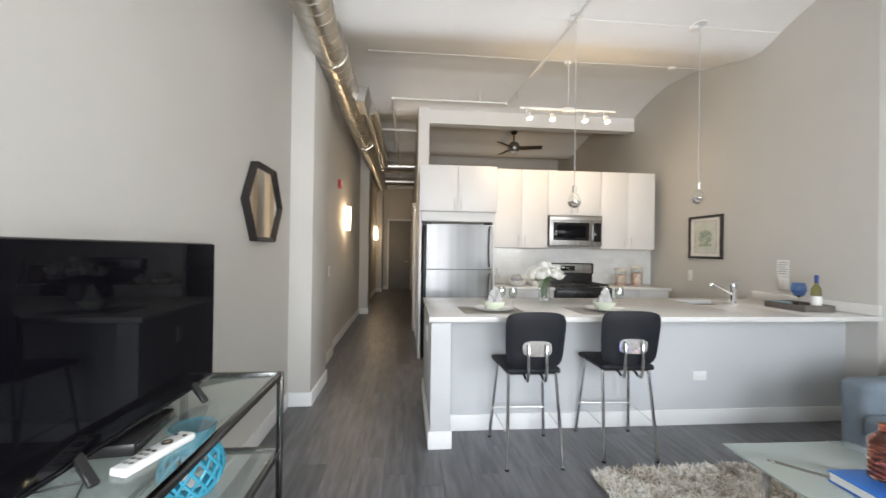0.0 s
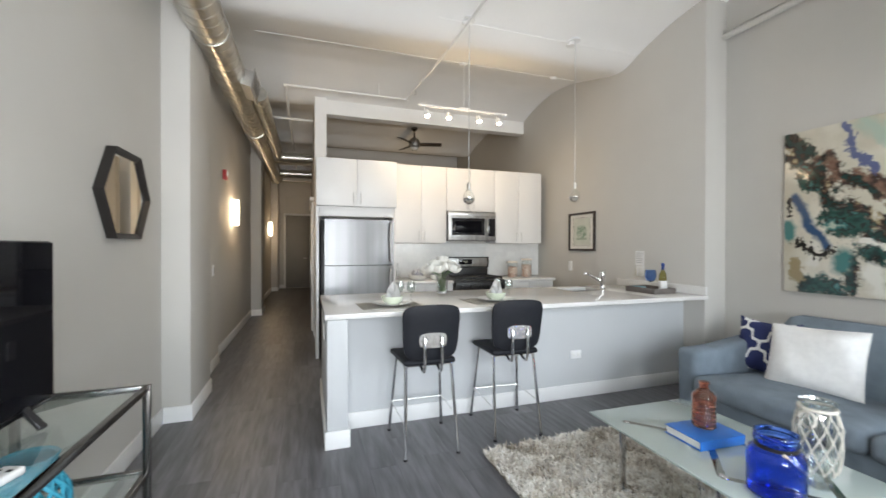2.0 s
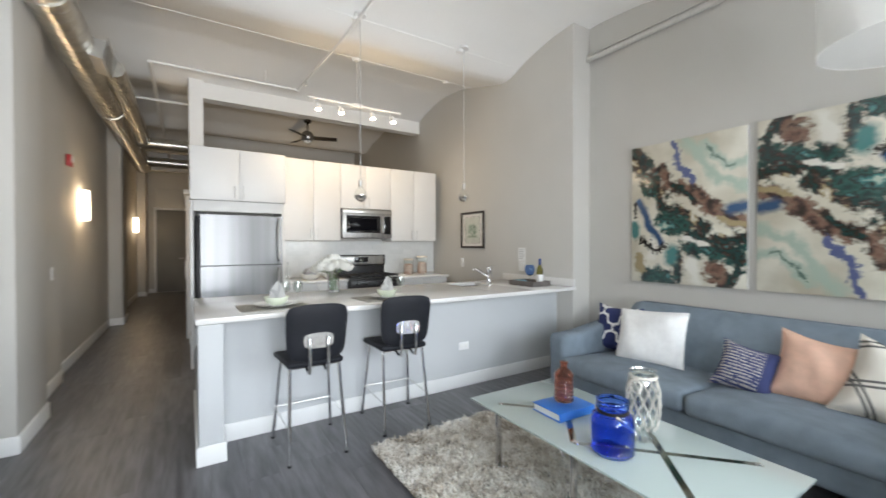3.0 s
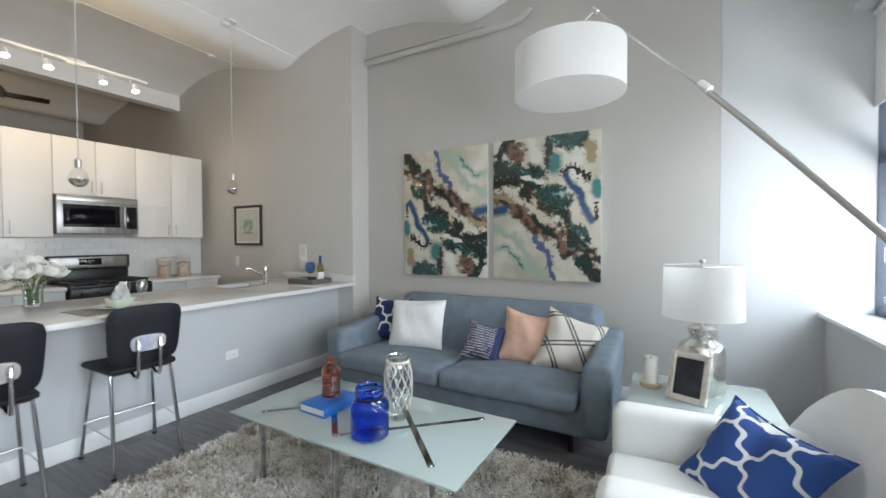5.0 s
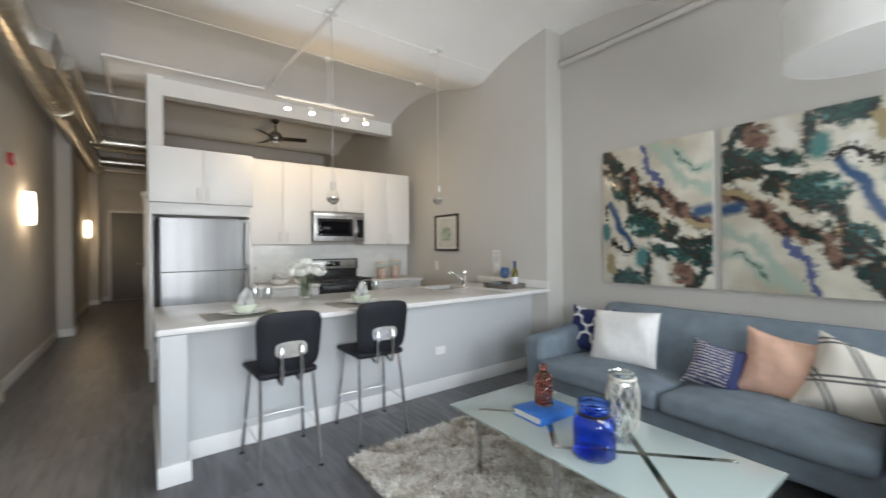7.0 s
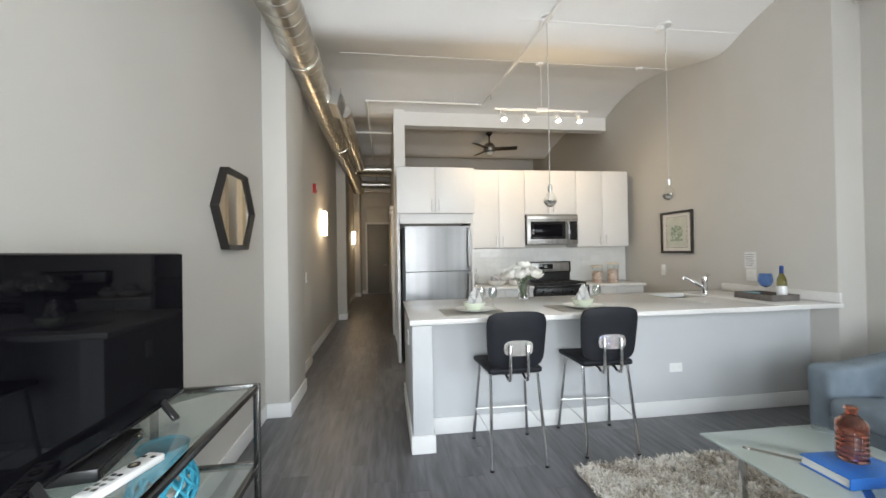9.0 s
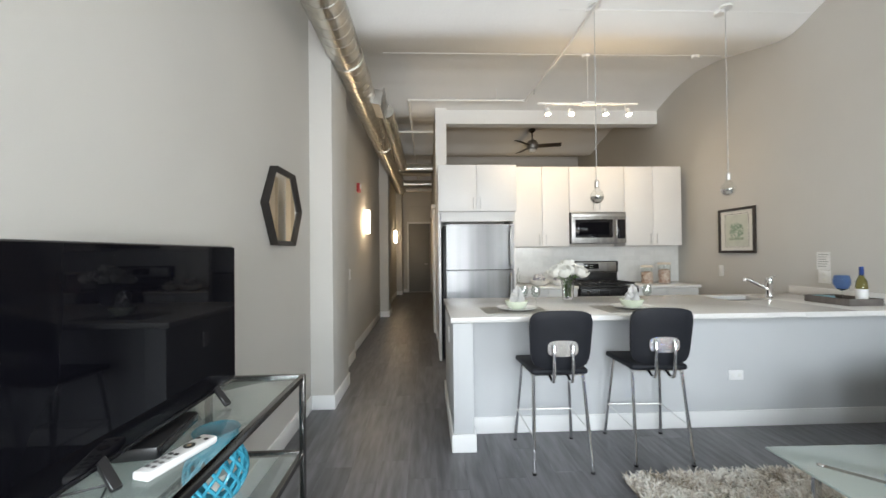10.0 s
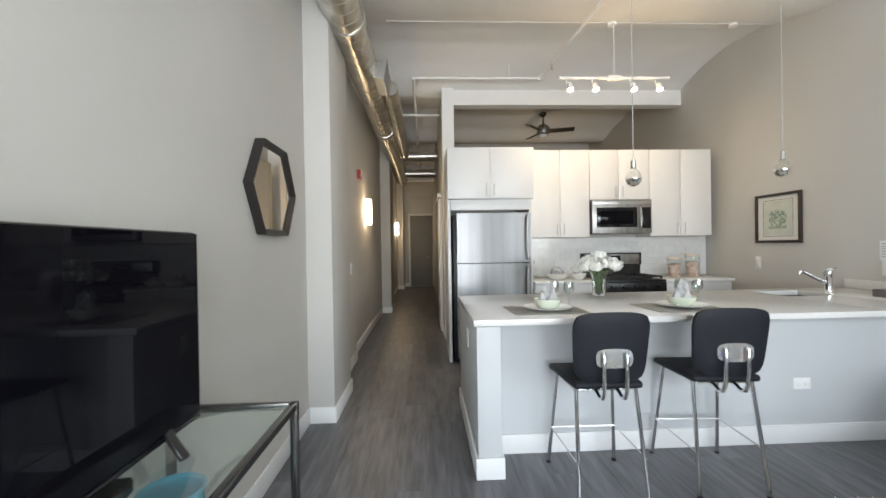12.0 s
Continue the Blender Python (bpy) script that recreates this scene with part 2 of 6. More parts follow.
def tube(bm, pts, r, n=12, caps=True, r_end=None):
    """A round bar through the points."""
    pts = [Vector(p) for p in pts]
    rings = []
    up = None
    for i, p in enumerate(pts):
        d = (pts[min(i + 1, len(pts) - 1)] - pts[max(i - 1, 0)]).normalized()
        if up is None:
            up = Vector((0, 0, 1)) if abs(d.z) < 0.9 else Vector((1, 0, 0))
        a = d.cross(up).normalized()
        b = a.cross(d).normalized()
        up = b
        rr = r if r_end is None else r + (r_end - r) * i / (len(pts) - 1)
        rings.append([bm.verts.new(p + rr * (math.cos(2 * math.pi * k / n) * a + math.sin(2 * math.pi * k / n) * b)) for k in range(n)])
    for q, s in zip(rings, rings[1:]):
        for k in range(n):
            bm.faces.new((q[k], q[(k + 1) % n], s[(k + 1) % n], s[k]))
    if caps:
        bm.faces.new(rings[0][::-1])
        bm.faces.new(rings[-1])
    bmesh.ops.recalc_face_normals(bm, faces=bm.faces[:])
    return bm


def T(pts, r, n=12, caps=True, r_end=None):
    return tube(bmesh.new(), pts, r, n, caps, r_end)


def arc(c, r, a0, a1, n, plane="xz"):
    out = []
    for i in range(n + 1):
        a = radians(a0 + (a1 - a0) * i / n)
        u, v = r * math.cos(a), r * math.sin(a)
        out.append((c[0] + u, c[1], c[2] + v) if plane == "xz" else (c[0], c[1] + u, c[2] + v) if plane == "yz" else (c[0] + u, c[1] + v, c[2]))
    return out


def lathe(profile, n=28, x=0.0, y=0.0, bm=None):
    """A turned shape from (radius, height) pairs; radius 0 closes it."""
    bm = bm or bmesh.new()
    rings = []
    for r, z in profile:
        if r < 1e-6:
            rings.append([bm.verts.new((x, y, z))])
        else:
            rings.append([bm.verts.new((x + r * math.cos(2 * math.pi * k / n), y + r * math.sin(2 * math.pi * k / n), z)) for k in range(n)])
    for a, b in zip(rings, rings[1:]):
        if len(a) == 1 and len(b) == 1:
            continue
        for k in range(n):
            j = (k + 1) % n
            if len(a) == 1:
                bm.faces.new((a[0], b[k], b[j]))
            elif len(b) == 1:
                bm.faces.new((a[k], a[j], b[0]))
            else:
                bm.faces.new((a[k], a[j], b[j], b[k]))
    bmesh.ops.recalc_face_normals(bm, faces=bm.faces[:])
    return bm


def prism(outline, depth, axis="x"):
    """A flat outline of (u, v) given thickness along axis: x: u is y, v is z; y: u is x, v is z; z: u is x, v is y."""
    bm = bmesh.new()

    def put(u, v, d):
        return (d, u, v) if axis == "x" else (u, d, v) if axis == "y" else (u, v, d)
    d0, d1 = depth
    a = [bm.verts.new(put(u, v, d0)) for u, v in outline]
    b = [bm.verts.new(put(u, v, d1)) for u, v in outline]
    bm.faces.new(a)
    bm.faces.new(b[::-1])
    for i in range(len(a)):
        j = (i + 1) % len(a)
        bm.faces.new((a[i], a[j], b[j], b[i]))
    bmesh.ops.recalc_face_normals(bm, faces=bm.faces[:])
    return bm


def pillow(w, h, t, seed=0, n=18, pinch=0.15):
    """A stuffed square cushion, standing in the xz plane, its corners drawn out."""
    bm = bmesh.new()
    rnd = random.Random(seed)
    ph = [rnd.uniform(0, 6.28) for _ in range(4)]
    grid = {}
    for side in (1, -1):
        for i in range(n + 1):
            for j in range(n + 1):
                edge = i in (0, n) or j in (0, n)
                if edge and side < 0:
                    grid[side, i, j] = grid[1, i, j]
                    continue
                u, v = 2 * i / n - 1, 2 * j / n - 1
                px = u * (1 - pinch * (1 - v * v))
                pz = v * (1 - pinch * (1 - u * u))
                f = (max(0, (1 - u ** 4) * (1 - v ** 4))) ** 0.55
                wob = 0.12 * math.sin(3 * u + ph[0]) * math.sin(2.6 * v + ph[1]) + 0.07 * math.sin(7 * u * v + ph[2]) + 0.04 * math.sin(9 * u + 4 * v + ph[3])
                y = side * t / 2 * f * (1 + wob)
                grid[side, i, j] = bm.verts.new((px * w / 2, y, pz * h / 2))
    for side in (1, -1):
        for i in range(n):
            for j in range(n):
                q = [grid[side, i, j], grid[side, i + 1, j], grid[side, i + 1, j + 1], grid[side, i, j + 1]]
                bm.faces.new(q if side < 0 else q[::-1])
    bmesh.ops.recalc_face_normals(bm, faces=bm.faces[:])
    return bm


def soft_box(x0, x1, y0, y1, z0, z1, r, puff=0.0, cuts=6):
    """An upholstered block with round edges and a swelling top."""
    bm = B(x0, x1, y0, y1, z0, z1, r, 4)
    if puff:
        bmesh.ops.subdivide_edges(bm, edges=[e for e in bm.edges if e.calc_length() > 3 * r], cuts=cuts, use_grid_fill=True)
        for v in bm.verts:
            u = (v.co.x - x0) / (x1 - x0) * 2 - 1
            w = (v.co.y - y0) / (y1 - y0) * 2 - 1
            k = max(0, 1 - u * u) * max(0, 1 - w ** 4)
            if v.co.z > (z0 + z1) / 2:
                v.co.z += puff * k
    return bm


# ---- the shell of the place ----
KNOTS = [(-2.6, 3.84), (-1.4, 3.56), (-0.9, 3.70), (-0.2, 3.84), (0.55, 3.77), (0.95, 3.63), (1.11, 3.615), (1.3, 3.69), (1.75, 3.81), (2.3, 3.85),
         (2.8, 3.79), (3.2, 3.68), (3.44, 3.57), (3.58, 3.55), (3.95, 3.64), (4.45, 3.78), (4.95, 3.84), (5.4, 3.79), (5.7, 3.71), (6.0, 3.60),
         (6.15, 3.60), (6.5, 3.70), (7.3, 3.84), (8.1, 3.72), (8.5, 3.57), (9.7, 3.84), (10.9, 3.57), (12.1, 3.84), (13.3, 3.57), (14.2, 3.7)]


def vault(y):
    """The height of the ceiling of shallow brick vaults."""
    for (a, za), (b, zb) in zip(KNOTS, KNOTS[1:]):
        if a <= y <= b:
            s = (y - a) / (b - a)
            return za + (zb - za) * (s if abs(b - a) < 0.6 else s * s * (3 - 2 * s))
    return KNOTS[-1][1]


def ceiling_mesh(x0, x1, y0, y1, n):
    bm = bmesh.new()
    rows = []
    ys = [y0 + (y1 - y0) * i / n for i in range(n + 1)]
    for y in ys:
        z = sum(vault(min(y1, max(y0, y + d))) for d in (-0.08, 0, 0.08)) / 3
        rows.append([bm.verts.new((x, y, zz)) for x, zz in ((x0, z), (x1, z), (x1, 4.15), (x0, 4.15))])
    for a, b in zip(rows, rows[1:]):
        for k in range(4):
            bm.faces.new((a[k], a[(k + 1) % 4], b[(k + 1) % 4], b[k]))
    bm.faces.new(rows[0])
    bm.faces.new(rows[-1][::-1])
    bmesh.ops.recalc_face_normals(bm, faces=bm.faces[:])
    return bm


structure("ceiling", ceiling_mesh(-1.45, 4.6, -2.5, 14.2, 240), M_CEIL, "white painted shallow vaulted concrete ceiling", "ceiling")
floor = structure("floor", B(-1.45, 4.6, -2.5, 14.2, -0.10, -0.006), M_JOINT, "dark grey-brown wood-look plank floor", "floor")

structure("wall_west", B(-1.35, -1.10, -2.4, 3.2, 0, 3.95), M_WALL, "light warm grey painted plaster wall", "wall")
structure("wall_west_hall", B(-1.35, -1.03, 3.88, 4.95, 0, 3.95), M_WALL, "light warm grey painted hallway wall", "wall")
bm = B(-1.35, -1.09, 4.95, 8.35, 0, 3.95)
box(bm, -1.35, -1.09, 9.0, 13.0, 0, 3.95)
structure("wall_west_hall_far", bm, M_WALL, "light warm grey painted hallway wall", "wall")
for k, (ya, yb) in enumerate(((3.2, 3.88), (8.35, 9.0), (13.0, 13.85))):
    structure("pilaster_%d" % (k + 1), B(-1.35, -0.90, ya, yb, 0, 3.95, 0.008), M_WALL, "light grey painted wall pilaster with white base", "pilaster")
structure("wall_hall_end", B(-1.35, 0.3, 13.8, 14.1, 0, 3.95), M_WALL, "light grey painted wall around hallway door", "wall")
# kitchen side wall, thicker than the wall behind the sofa
structure("wall_east_kitchen", B(3.67, 4.4, 2.41, 9.5, 0, 3.95, 0.01), M_WALL, "light warm grey painted kitchen side wall", "wall")
structure("wall_east", B(3.945, 4.4, -1.07, 2.41, 0, 3.95), M_WALL, "light grey painted wall behind sofa", "wall")
structure("wall_pier", prism([(3.947, -1.072), (4.4, -1.072), (4.6, -2.4), (4.06, -2.4), (4.03, -2.06), (4.0, -1.98)], (0.0, 3.95), "z"), M_PIER, "white painted splayed window pier", "wall")
# window wall: parapet, piers and lintel with two openings
bm = B(-1.35, 4.6, -2.25, -1.70, 0, 0.84)
structure("wall_south_parapet", bm, M_PIER, "white painted wall below window sill", "wall")
structure("wall_south_lintel", B(-1.35, 4.6, -2.25, -1.80, 2.95, 3.95), M_PIER, "white painted wall above windows", "wall")
bm = B(1.25, 1.85, -2.25, -1.72, 0.87, 2.95)
box(bm, -1.35, -0.95, -2.25, -1.72, 0.87, 2.95)
structure("wall_south_piers", bm, M_PIER, "white painted piers between windows", "wall")
structure("window_sill", B(-0.95, 4.0, -2.2, -1.66, 0.84, 0.872, 0.006), M_TRIM, "deep white painted window sill", "sill")
# kitchen back partition with the open clerestory above it
structure("wall_kitchen_back", B(0.09, 3.67, 5.41, 5.53, 0, 2.5), M_WALL, "painted kitchen back wall behind cabinets", "wall")
structure("wall_header", B(0.09, 3.67, 5.90, 6.08, 3.42, 3.95), M_CEIL, "white painted beam above the open transom", "beam")
structure("wall_post", B(0.09, 0.26, 5.86, 6.08, 0, 3.95), M_CEIL, "white painted end post of partition", "wall")
structure("wall_hall_east", B(0.09, 0.22, 6.08, 13.8, 0, 3.95), M_WALL, "light grey painted hallway wall", "wall")
structure("wall_bedroom_end", B(0.22, 3.67, 9.3, 9.5, 0, 3.95), M_WALL, "grey painted bedroom end wall", "wall")

# skirting boards
BASE = [("x", -1.10, -2.4, 3.2, 1), ("x", -1.03, 3.88, 4.95, 1), ("x", -1.09, 4.95, 8.35, 1), ("x", -1.09, 9.0, 13.0, 1), ("x", -0.90, 3.2, 3.88, 1), ("x", -0.90, 8.35, 9.0, 1),
        ("x", 3.945, -1.072, 2.41, -1), ("x", 3.67, 2.425, 2.63, -1), ("y", 3.2, -1.10, -0.885, -1), ("y", 8.35, -1.09, -0.885, -1), ("y", 4.95, -1.09, -1.03, 1),
        ("y", 13.0, -1.09, -0.885, -1), ("y", 13.8, -0.9, -0.72, -1), ("x", 0.09, 6.08, 6.38, -1), ("y", 2.41, 3.67, 3.945, -1)]
for ax, c, a, b, s in BASE:
    lo, hi = sorted((c, c + s * 0.015))
    bm = B(lo, hi, a, b, 0, 0.125, 0.004) if ax == "x" else B(a, b, lo, hi, 0, 0.125, 0.004)
    structure("baseboard", bm, M_TRIM, "white painted baseboard", "baseboard")

# ---- island with raised end post and quartz counter ----
structure("island_wall", B(0.255, 3.67, 2.645, 2.81, 0, 0.885), M_ISLAND, "pale grey painted half wall under counter", "wall")
structure("island_post", B(0.115, 0.255, 2.365, 3.55, 0, 0.885, 0.004), M_ISLAND, "pale grey painted end wall of island", "wall")
structure("baseboard", B(0.272, 3.655, 2.63, 2.645, 0, 0.125, 0.004), M_TRIM, "white painted baseboard", "baseboard")
bm = B(0.10, 0.27, 2.35, 2.365, 0, 0.125, 0.004)
box(bm, 0.10, 0.115, 2.365, 3.55, 0, 0.125, 0.004)
box(bm, 0.255, 0.27, 2.365, 2.63, 0, 0.125, 0.004)
structure("baseboard", bm, M_TRIM, "white painted baseboard wrapping island post", "baseboard")


def plate(name, x, y, z, w, h, face, label, cat, slots=True):
    """A small cover plate on a wall; face: the way it looks."""
    rz = {"-y": 0, "-x": -90, "+x": 90}[face]
    e = thing(name, x, y, z, rz, label, cat)
    part("cover", B(-w / 2, w / 2, -0.007, 0, -h / 2, h / 2, 0.002), M_WHITE, e)
    if slots:
        for s in (-1, 1):
            o = (s * w * 0.22, 0) if w > h else (0, s * h * 0.22)
            part("socket", B(o[0] - 0.015, o[0] + 0.015, -0.0095, -0.0072, o[1] - 0.013, o[1] + 0.013, 0.001), M_PORCELAIN, e)
    else:
        part("rocker", B(-0.016, 0.016, -0.0115, -0.0072, -0.033, 0.033, 0.002), M_PORCELAIN, e)
    return e


top = tagged(new("countertop"), "white quartz countertop on island with undermount sink", "countertop")
SX0, SX1, SY0, SY1 = 2.66, 3.07, 3.07, 3.42
bm = B(0.10, SX0, 2.37, 3.56, 0.888, 0.925, 0.003)
box(bm, SX1, 3.668, 2.37, 3.56, 0.888, 0.925, 0.003)
box(bm, SX0, SX1, 2.37, SY0, 0.888, 0.925)
box(bm, SX0, SX1, SY1, 3.56, 0.888, 0.925)
part("slab", bm, M_QUARTZ, top)
part("backsplash_lip", B(3.642, 3.668, 2.38, 3.56, 0.926, 1.01, 0.003), M_QUARTZ, top)
bm = B(SX0, SX1, SY0, SY1, 0.72, 0.73)
box(bm, SX0 - 0.01, SX0, SY0, SY1, 0.72, 0.888)
box(bm, SX1, SX1 + 0.01, SY0, SY1, 0.72, 0.888)
box(bm, SX0, SX1, SY0 - 0.01, SY0, 0.72, 0.888)
box(bm, SX0, SX1, SY1, SY1 + 0.01, 0.72, 0.888)
part("sink_basin", bm, mat("basin_steel", (0.16, 0.16, 0.16), 0.4, metal=1.0, vary=0.1, scale=8), top, "stainless steel sink basin")
e = thing("island_cabinet", label="white base cabinet on kitchen side of island", category="cabinet")
part("body", B(0.262, 2.63, 2.812, 3.50, 0.0, 0.886), M_CAB, e)

# ---- kitchen ----


def bar_handle(parent, x, y, z0, z1):
    """An upright bar pull on a door that faces -y."""
    bm = T([(x, y - 0.028, z0), (x, y - 0.028, z1)], 0.006, 10)
    for z in (z0 + 0.02, z1 - 0.02):
        tube(bm, [(x, y, z), (x, y - 0.028, z)], 0.004, 8)
    return part("handle", bm, M_NICKEL, parent, "brushed nickel bar pull")


def cabinet(x0, x1, y0, y1, z0, z1, split, label):
    """A slab-door wall unit with two doors."""
    e = thing("wall_cabinet", (x0 + x1) / 2, y1, z0, 0, label, "cabinet", "white kitchen wall cabinets")
    ox, oy, oz = -(x0 + x1) / 2, -y1, -z0
    part("body", B(x0 + 0.001 + ox, x1 - 0.001 + ox, y0 + 0.021 + oy, y1 + oy, z0 + oz, z1 + oz, 0.002), M_CAB, e)
    for a, b, hx in ((x0, split, split - 0.045), (split, x1, split + 0.045)):
        d = part("door", B(a + 0.0025 + ox, b - 0.0025 + ox, y0 + oy, y0 + 0.0195 + oy, z0 + 0.002 + oz, z1 - 0.002 + oz, 0.002), M_CAB, e)
        bar_handle(d, hx + ox, y0 + oy, 0.03, 0.17)
    return e


cabinet(0.085, 1.085, 4.63, 5.40, 1.90, 2.49, 0.575, "deep white slab-door cabinet above refrigerator")
cabinet(1.125, 1.92, 5.08, 5.40, 1.45, 2.56, 1.54, "tall white slab-door wall cabinet beside refrigerator")
cabinet(1.922, 2.70, 5.08, 5.40, 1.925, 2.56, 2.30, "short white slab-door wall cabinet above microwave")
cabinet(2.702, 3.52, 5.08, 5.40, 1.45, 2.56, 3.11, "tall white slab-door wall cabinet near side wall")
e = thing("refrigerator_enclosure", 0.1, 5.1, 0, 0, "white panels enclosing the refrigerator", "panel")
part("side_panel", B(-0.015, 0.02, -0.38, 0.30, 0, 1.898, 0.002), M_CAB, e)
part("side_panel", B(0.965, 1.0, -0.30, 0.30, 0, 1.898, 0.002), M_CAB, e)
part("filler", B(0.022, 0.963, -0.40, -0.38, 1.775, 1.898, 0.002), M_CAB, e)

f = thing("refrigerator", 0.6, 5.0, 0, 0, "stainless steel top-freezer refrigerator with black sides", "refrigerator")
part("body", B(-0.455, 0.445, -0.295, 0.38, 0.02, 1.725, 0.006), M_BLACK, f)


def fridge_door(z0, z1):
    bm = bmesh.new()
    n = 10
    a, b = [], []
    for i in range(n + 1):
        u = i / n
        x = -0.415 + 0.86 * u
        y = -0.358 - 0.007 * math.sin(math.pi * u)
        a.append(bm.verts.new((x, y, z0)))
        b.append(bm.verts.new((x, y, z1)))
    back = [bm.verts.new((x, -0.297, z)) for x, z in ((-0.415, z0), (0.445, z0), (0.445, z1), (-0.415, z1))]
    for i in range(n):
        bm.faces.new((a[i], a[i + 1], b[i + 1], b[i]))
    bm.faces.new([*a, back[1], back[0]][::-1])
    bm.faces.new([*b, back[2], back[3]])
    bm.faces.new((a[0], b[0], back[3], back[0]))
    bm.faces.new((a[-1], back[1], back[2], b[-1]))
    bm.faces.new(back)
    bmesh.ops.recalc_face_normals(bm, faces=bm.faces[:])
    return bm


d = part("freezer_door", fridge_door(1.162, 1.735), M_FRIDGE, f, "brushed stainless freezer door")
part("handle", tube(bmesh.new(), [(0.40, -0.36, 1.20), (0.395, -0.405, 1.23), (0.39, -0.41, 1.45), (0.395, -0.405, 1.68), (0.40, -0.36, 1.71)], 0.011, 10), M_STEEL, d)
d = part("fresh_door", fridge_door(0.06, 1.150), M_FRIDGE, f, "brushed stainless lower door")
part("handle", tube(bmesh.new(), [(0.40, -0.36, 1.11), (0.395, -0.405, 1.08), (0.39, -0.41, 0.85), (0.395, -0.405, 0.60), (0.40, -0.36, 0.57)], 0.011, 10), M_STEEL, d)
part("top_hinge", B(-0.45, -0.36, -0.34, -0.27, 1.736, 1.752, 0.003), M_BLACK, f)

# base units and back counters
e = thing("base_cabinet", 1.515, 5.1, 0, 0, "white base cabinet between refrigerator and range", "cabinet")
part("body", B(-0.40, 0.395, -0.31, 0.305, 0.0, 0.884), M_CAB, e)
for a, b in ((-0.395, -0.003), (0.003, 0.392)):
    d = part("drawer", B(a, b, -0.332, -0.312, 0.70, 0.876, 0.002), M_CAB, e)
    part("handle", T([((a + b) / 2 - 0.06, -0.36, 0.79), ((a + b) / 2 + 0.06, -0.36, 0.79)], 0.006, 8), M_NICKEL, d)
    part("door", B(a, b, -0.332, -0.312, 0.11, 0.695, 0.002), M_CAB, e)
e = thing("base_cabinet", 3.115, 5.1, 0, 0, "white base cabinet with drawers beside the range", "cabinet")
part("body", B(-0.405, 0.42, -0.31, 0.305, 0.0, 0.884), M_CAB, e)
for a, b in ((-0.40, -0.003), (0.003, 0.417)):
    d = part("drawer", B(a, b, -0.332, -0.312, 0.70, 0.876, 0.002), M_CAB, e)
    part("handle", T([((a + b) / 2 - 0.06, -0.36, 0.79), ((a + b) / 2 + 0.06, -0.36, 0.79)], 0.006, 8), M_NICKEL, d)
    part("door", B(a, b, -0.332, -0.312, 0.11, 0.695, 0.002), M_CAB, e)
for a, b in ((1.115, 1.915), (2.705, 3.56)):
    e = thing("worktop", (a + b) / 2, 5.08, 0.885, 0, "white quartz worktop on base cabinet", "countertop", "back worktops")
    part("slab", B((a - b) / 2, (b - a) / 2, -0.335, 0.325, 0, 0.037, 0.003), M_QUARTZ, e)

# range
r = thing("range", 2.31, 5.05, 0, 0, "stainless gas range with black cooktop and grates", "stove")
part("body", B(-0.38, 0.38, -0.31, 0.33, 0.02, 0.90, 0.004), M_BLACK, r)
part("oven_door", B(-0.375, 0.375, -0.345, -0.312, 0.2, 0.74, 0.006), M_STEEL, r)
part("oven_window", B(-0.26, 0.26, -0.349, -0.346, 0.36, 0.62, 0.001), M_BLACKGLASS, r)
part("oven_handle", T([(-0.33, -0.385, 0.71), (0.33, -0.385, 0.71)], 0.012, 10), M_STEEL, r)
part("control_panel", B(-0.38, 0.38, -0.345, -0.312, 0.78, 0.90, 0.008), M_BLACK, r)
for k in range(5):
    part("knob", lathe([(0, 0), (0.021, 0), (0.019, 0.028), (0, 0.030)], 16), M_BLACK, r).matrix_basis = pose(-0.28 + 0.14 * k, -0.346, 0.84, 90)
part("cooktop", B(-0.385, 0.385, -0.33, 0.25, 0.902, 0.925, 0.006), M_BLACK, r)
for gx in (-0.245, 0.0, 0.245):
    bm = bmesh.new()
    for a in (-0.11, 0.0, 0.11):
        box(bm, gx + a - 0.006, gx + a + 0.006, -0.29, 0.21, 0.945, 0.965, 0.003, 1)
    for b in (-0.27, -0.12, 0.04, 0.19):
        box(bm, gx - 0.116, gx + 0.116, b - 0.006, b + 0.006, 0.944, 0.962, 0.003, 1)
    for a in (-0.11, 0.11):
        for b in (-0.27, 0.19):
            box(bm, gx + a - 0.007, gx + a + 0.007, b - 0.007, b + 0.007, 0.925, 0.946)
    part("grate", bm, M_BLACK, r, "black cast iron grate")
    for b in (-0.17, 0.10):
        part("burner", lathe([(0, 0.925), (0.045, 0.925), (0.045, 0.936), (0.03, 0.942), (0, 0.942)], 16, gx, b), M_BLACK, r)
part("backguard", B(-0.385, 0.385, 0.255, 0.33, 0.90, 1.074, 0.006), M_BLACK, r)
part("backguard_trim", B(-0.372, 0.372, 0.245, 0.335, 1.085, 1.222, 0.012), M_STEEL, r)
part("backguard_edge", B(-0.405, 0.405, 0.262, 0.336, 1.075, 1.236, 0.010), M_BLACK, r)
d = part("display", B(-0.11, 0.11, 0.241, 0.244, 1.125, 1.20, 0.001), M_BLACKGLASS, r)
for k in range(2):
    part("button_row", B(-0.03, 0.03, 0.2385, 0.2405, 1.145 + 0.025 * k, 1.149 + 0.025 * k), M_GREEN, d)

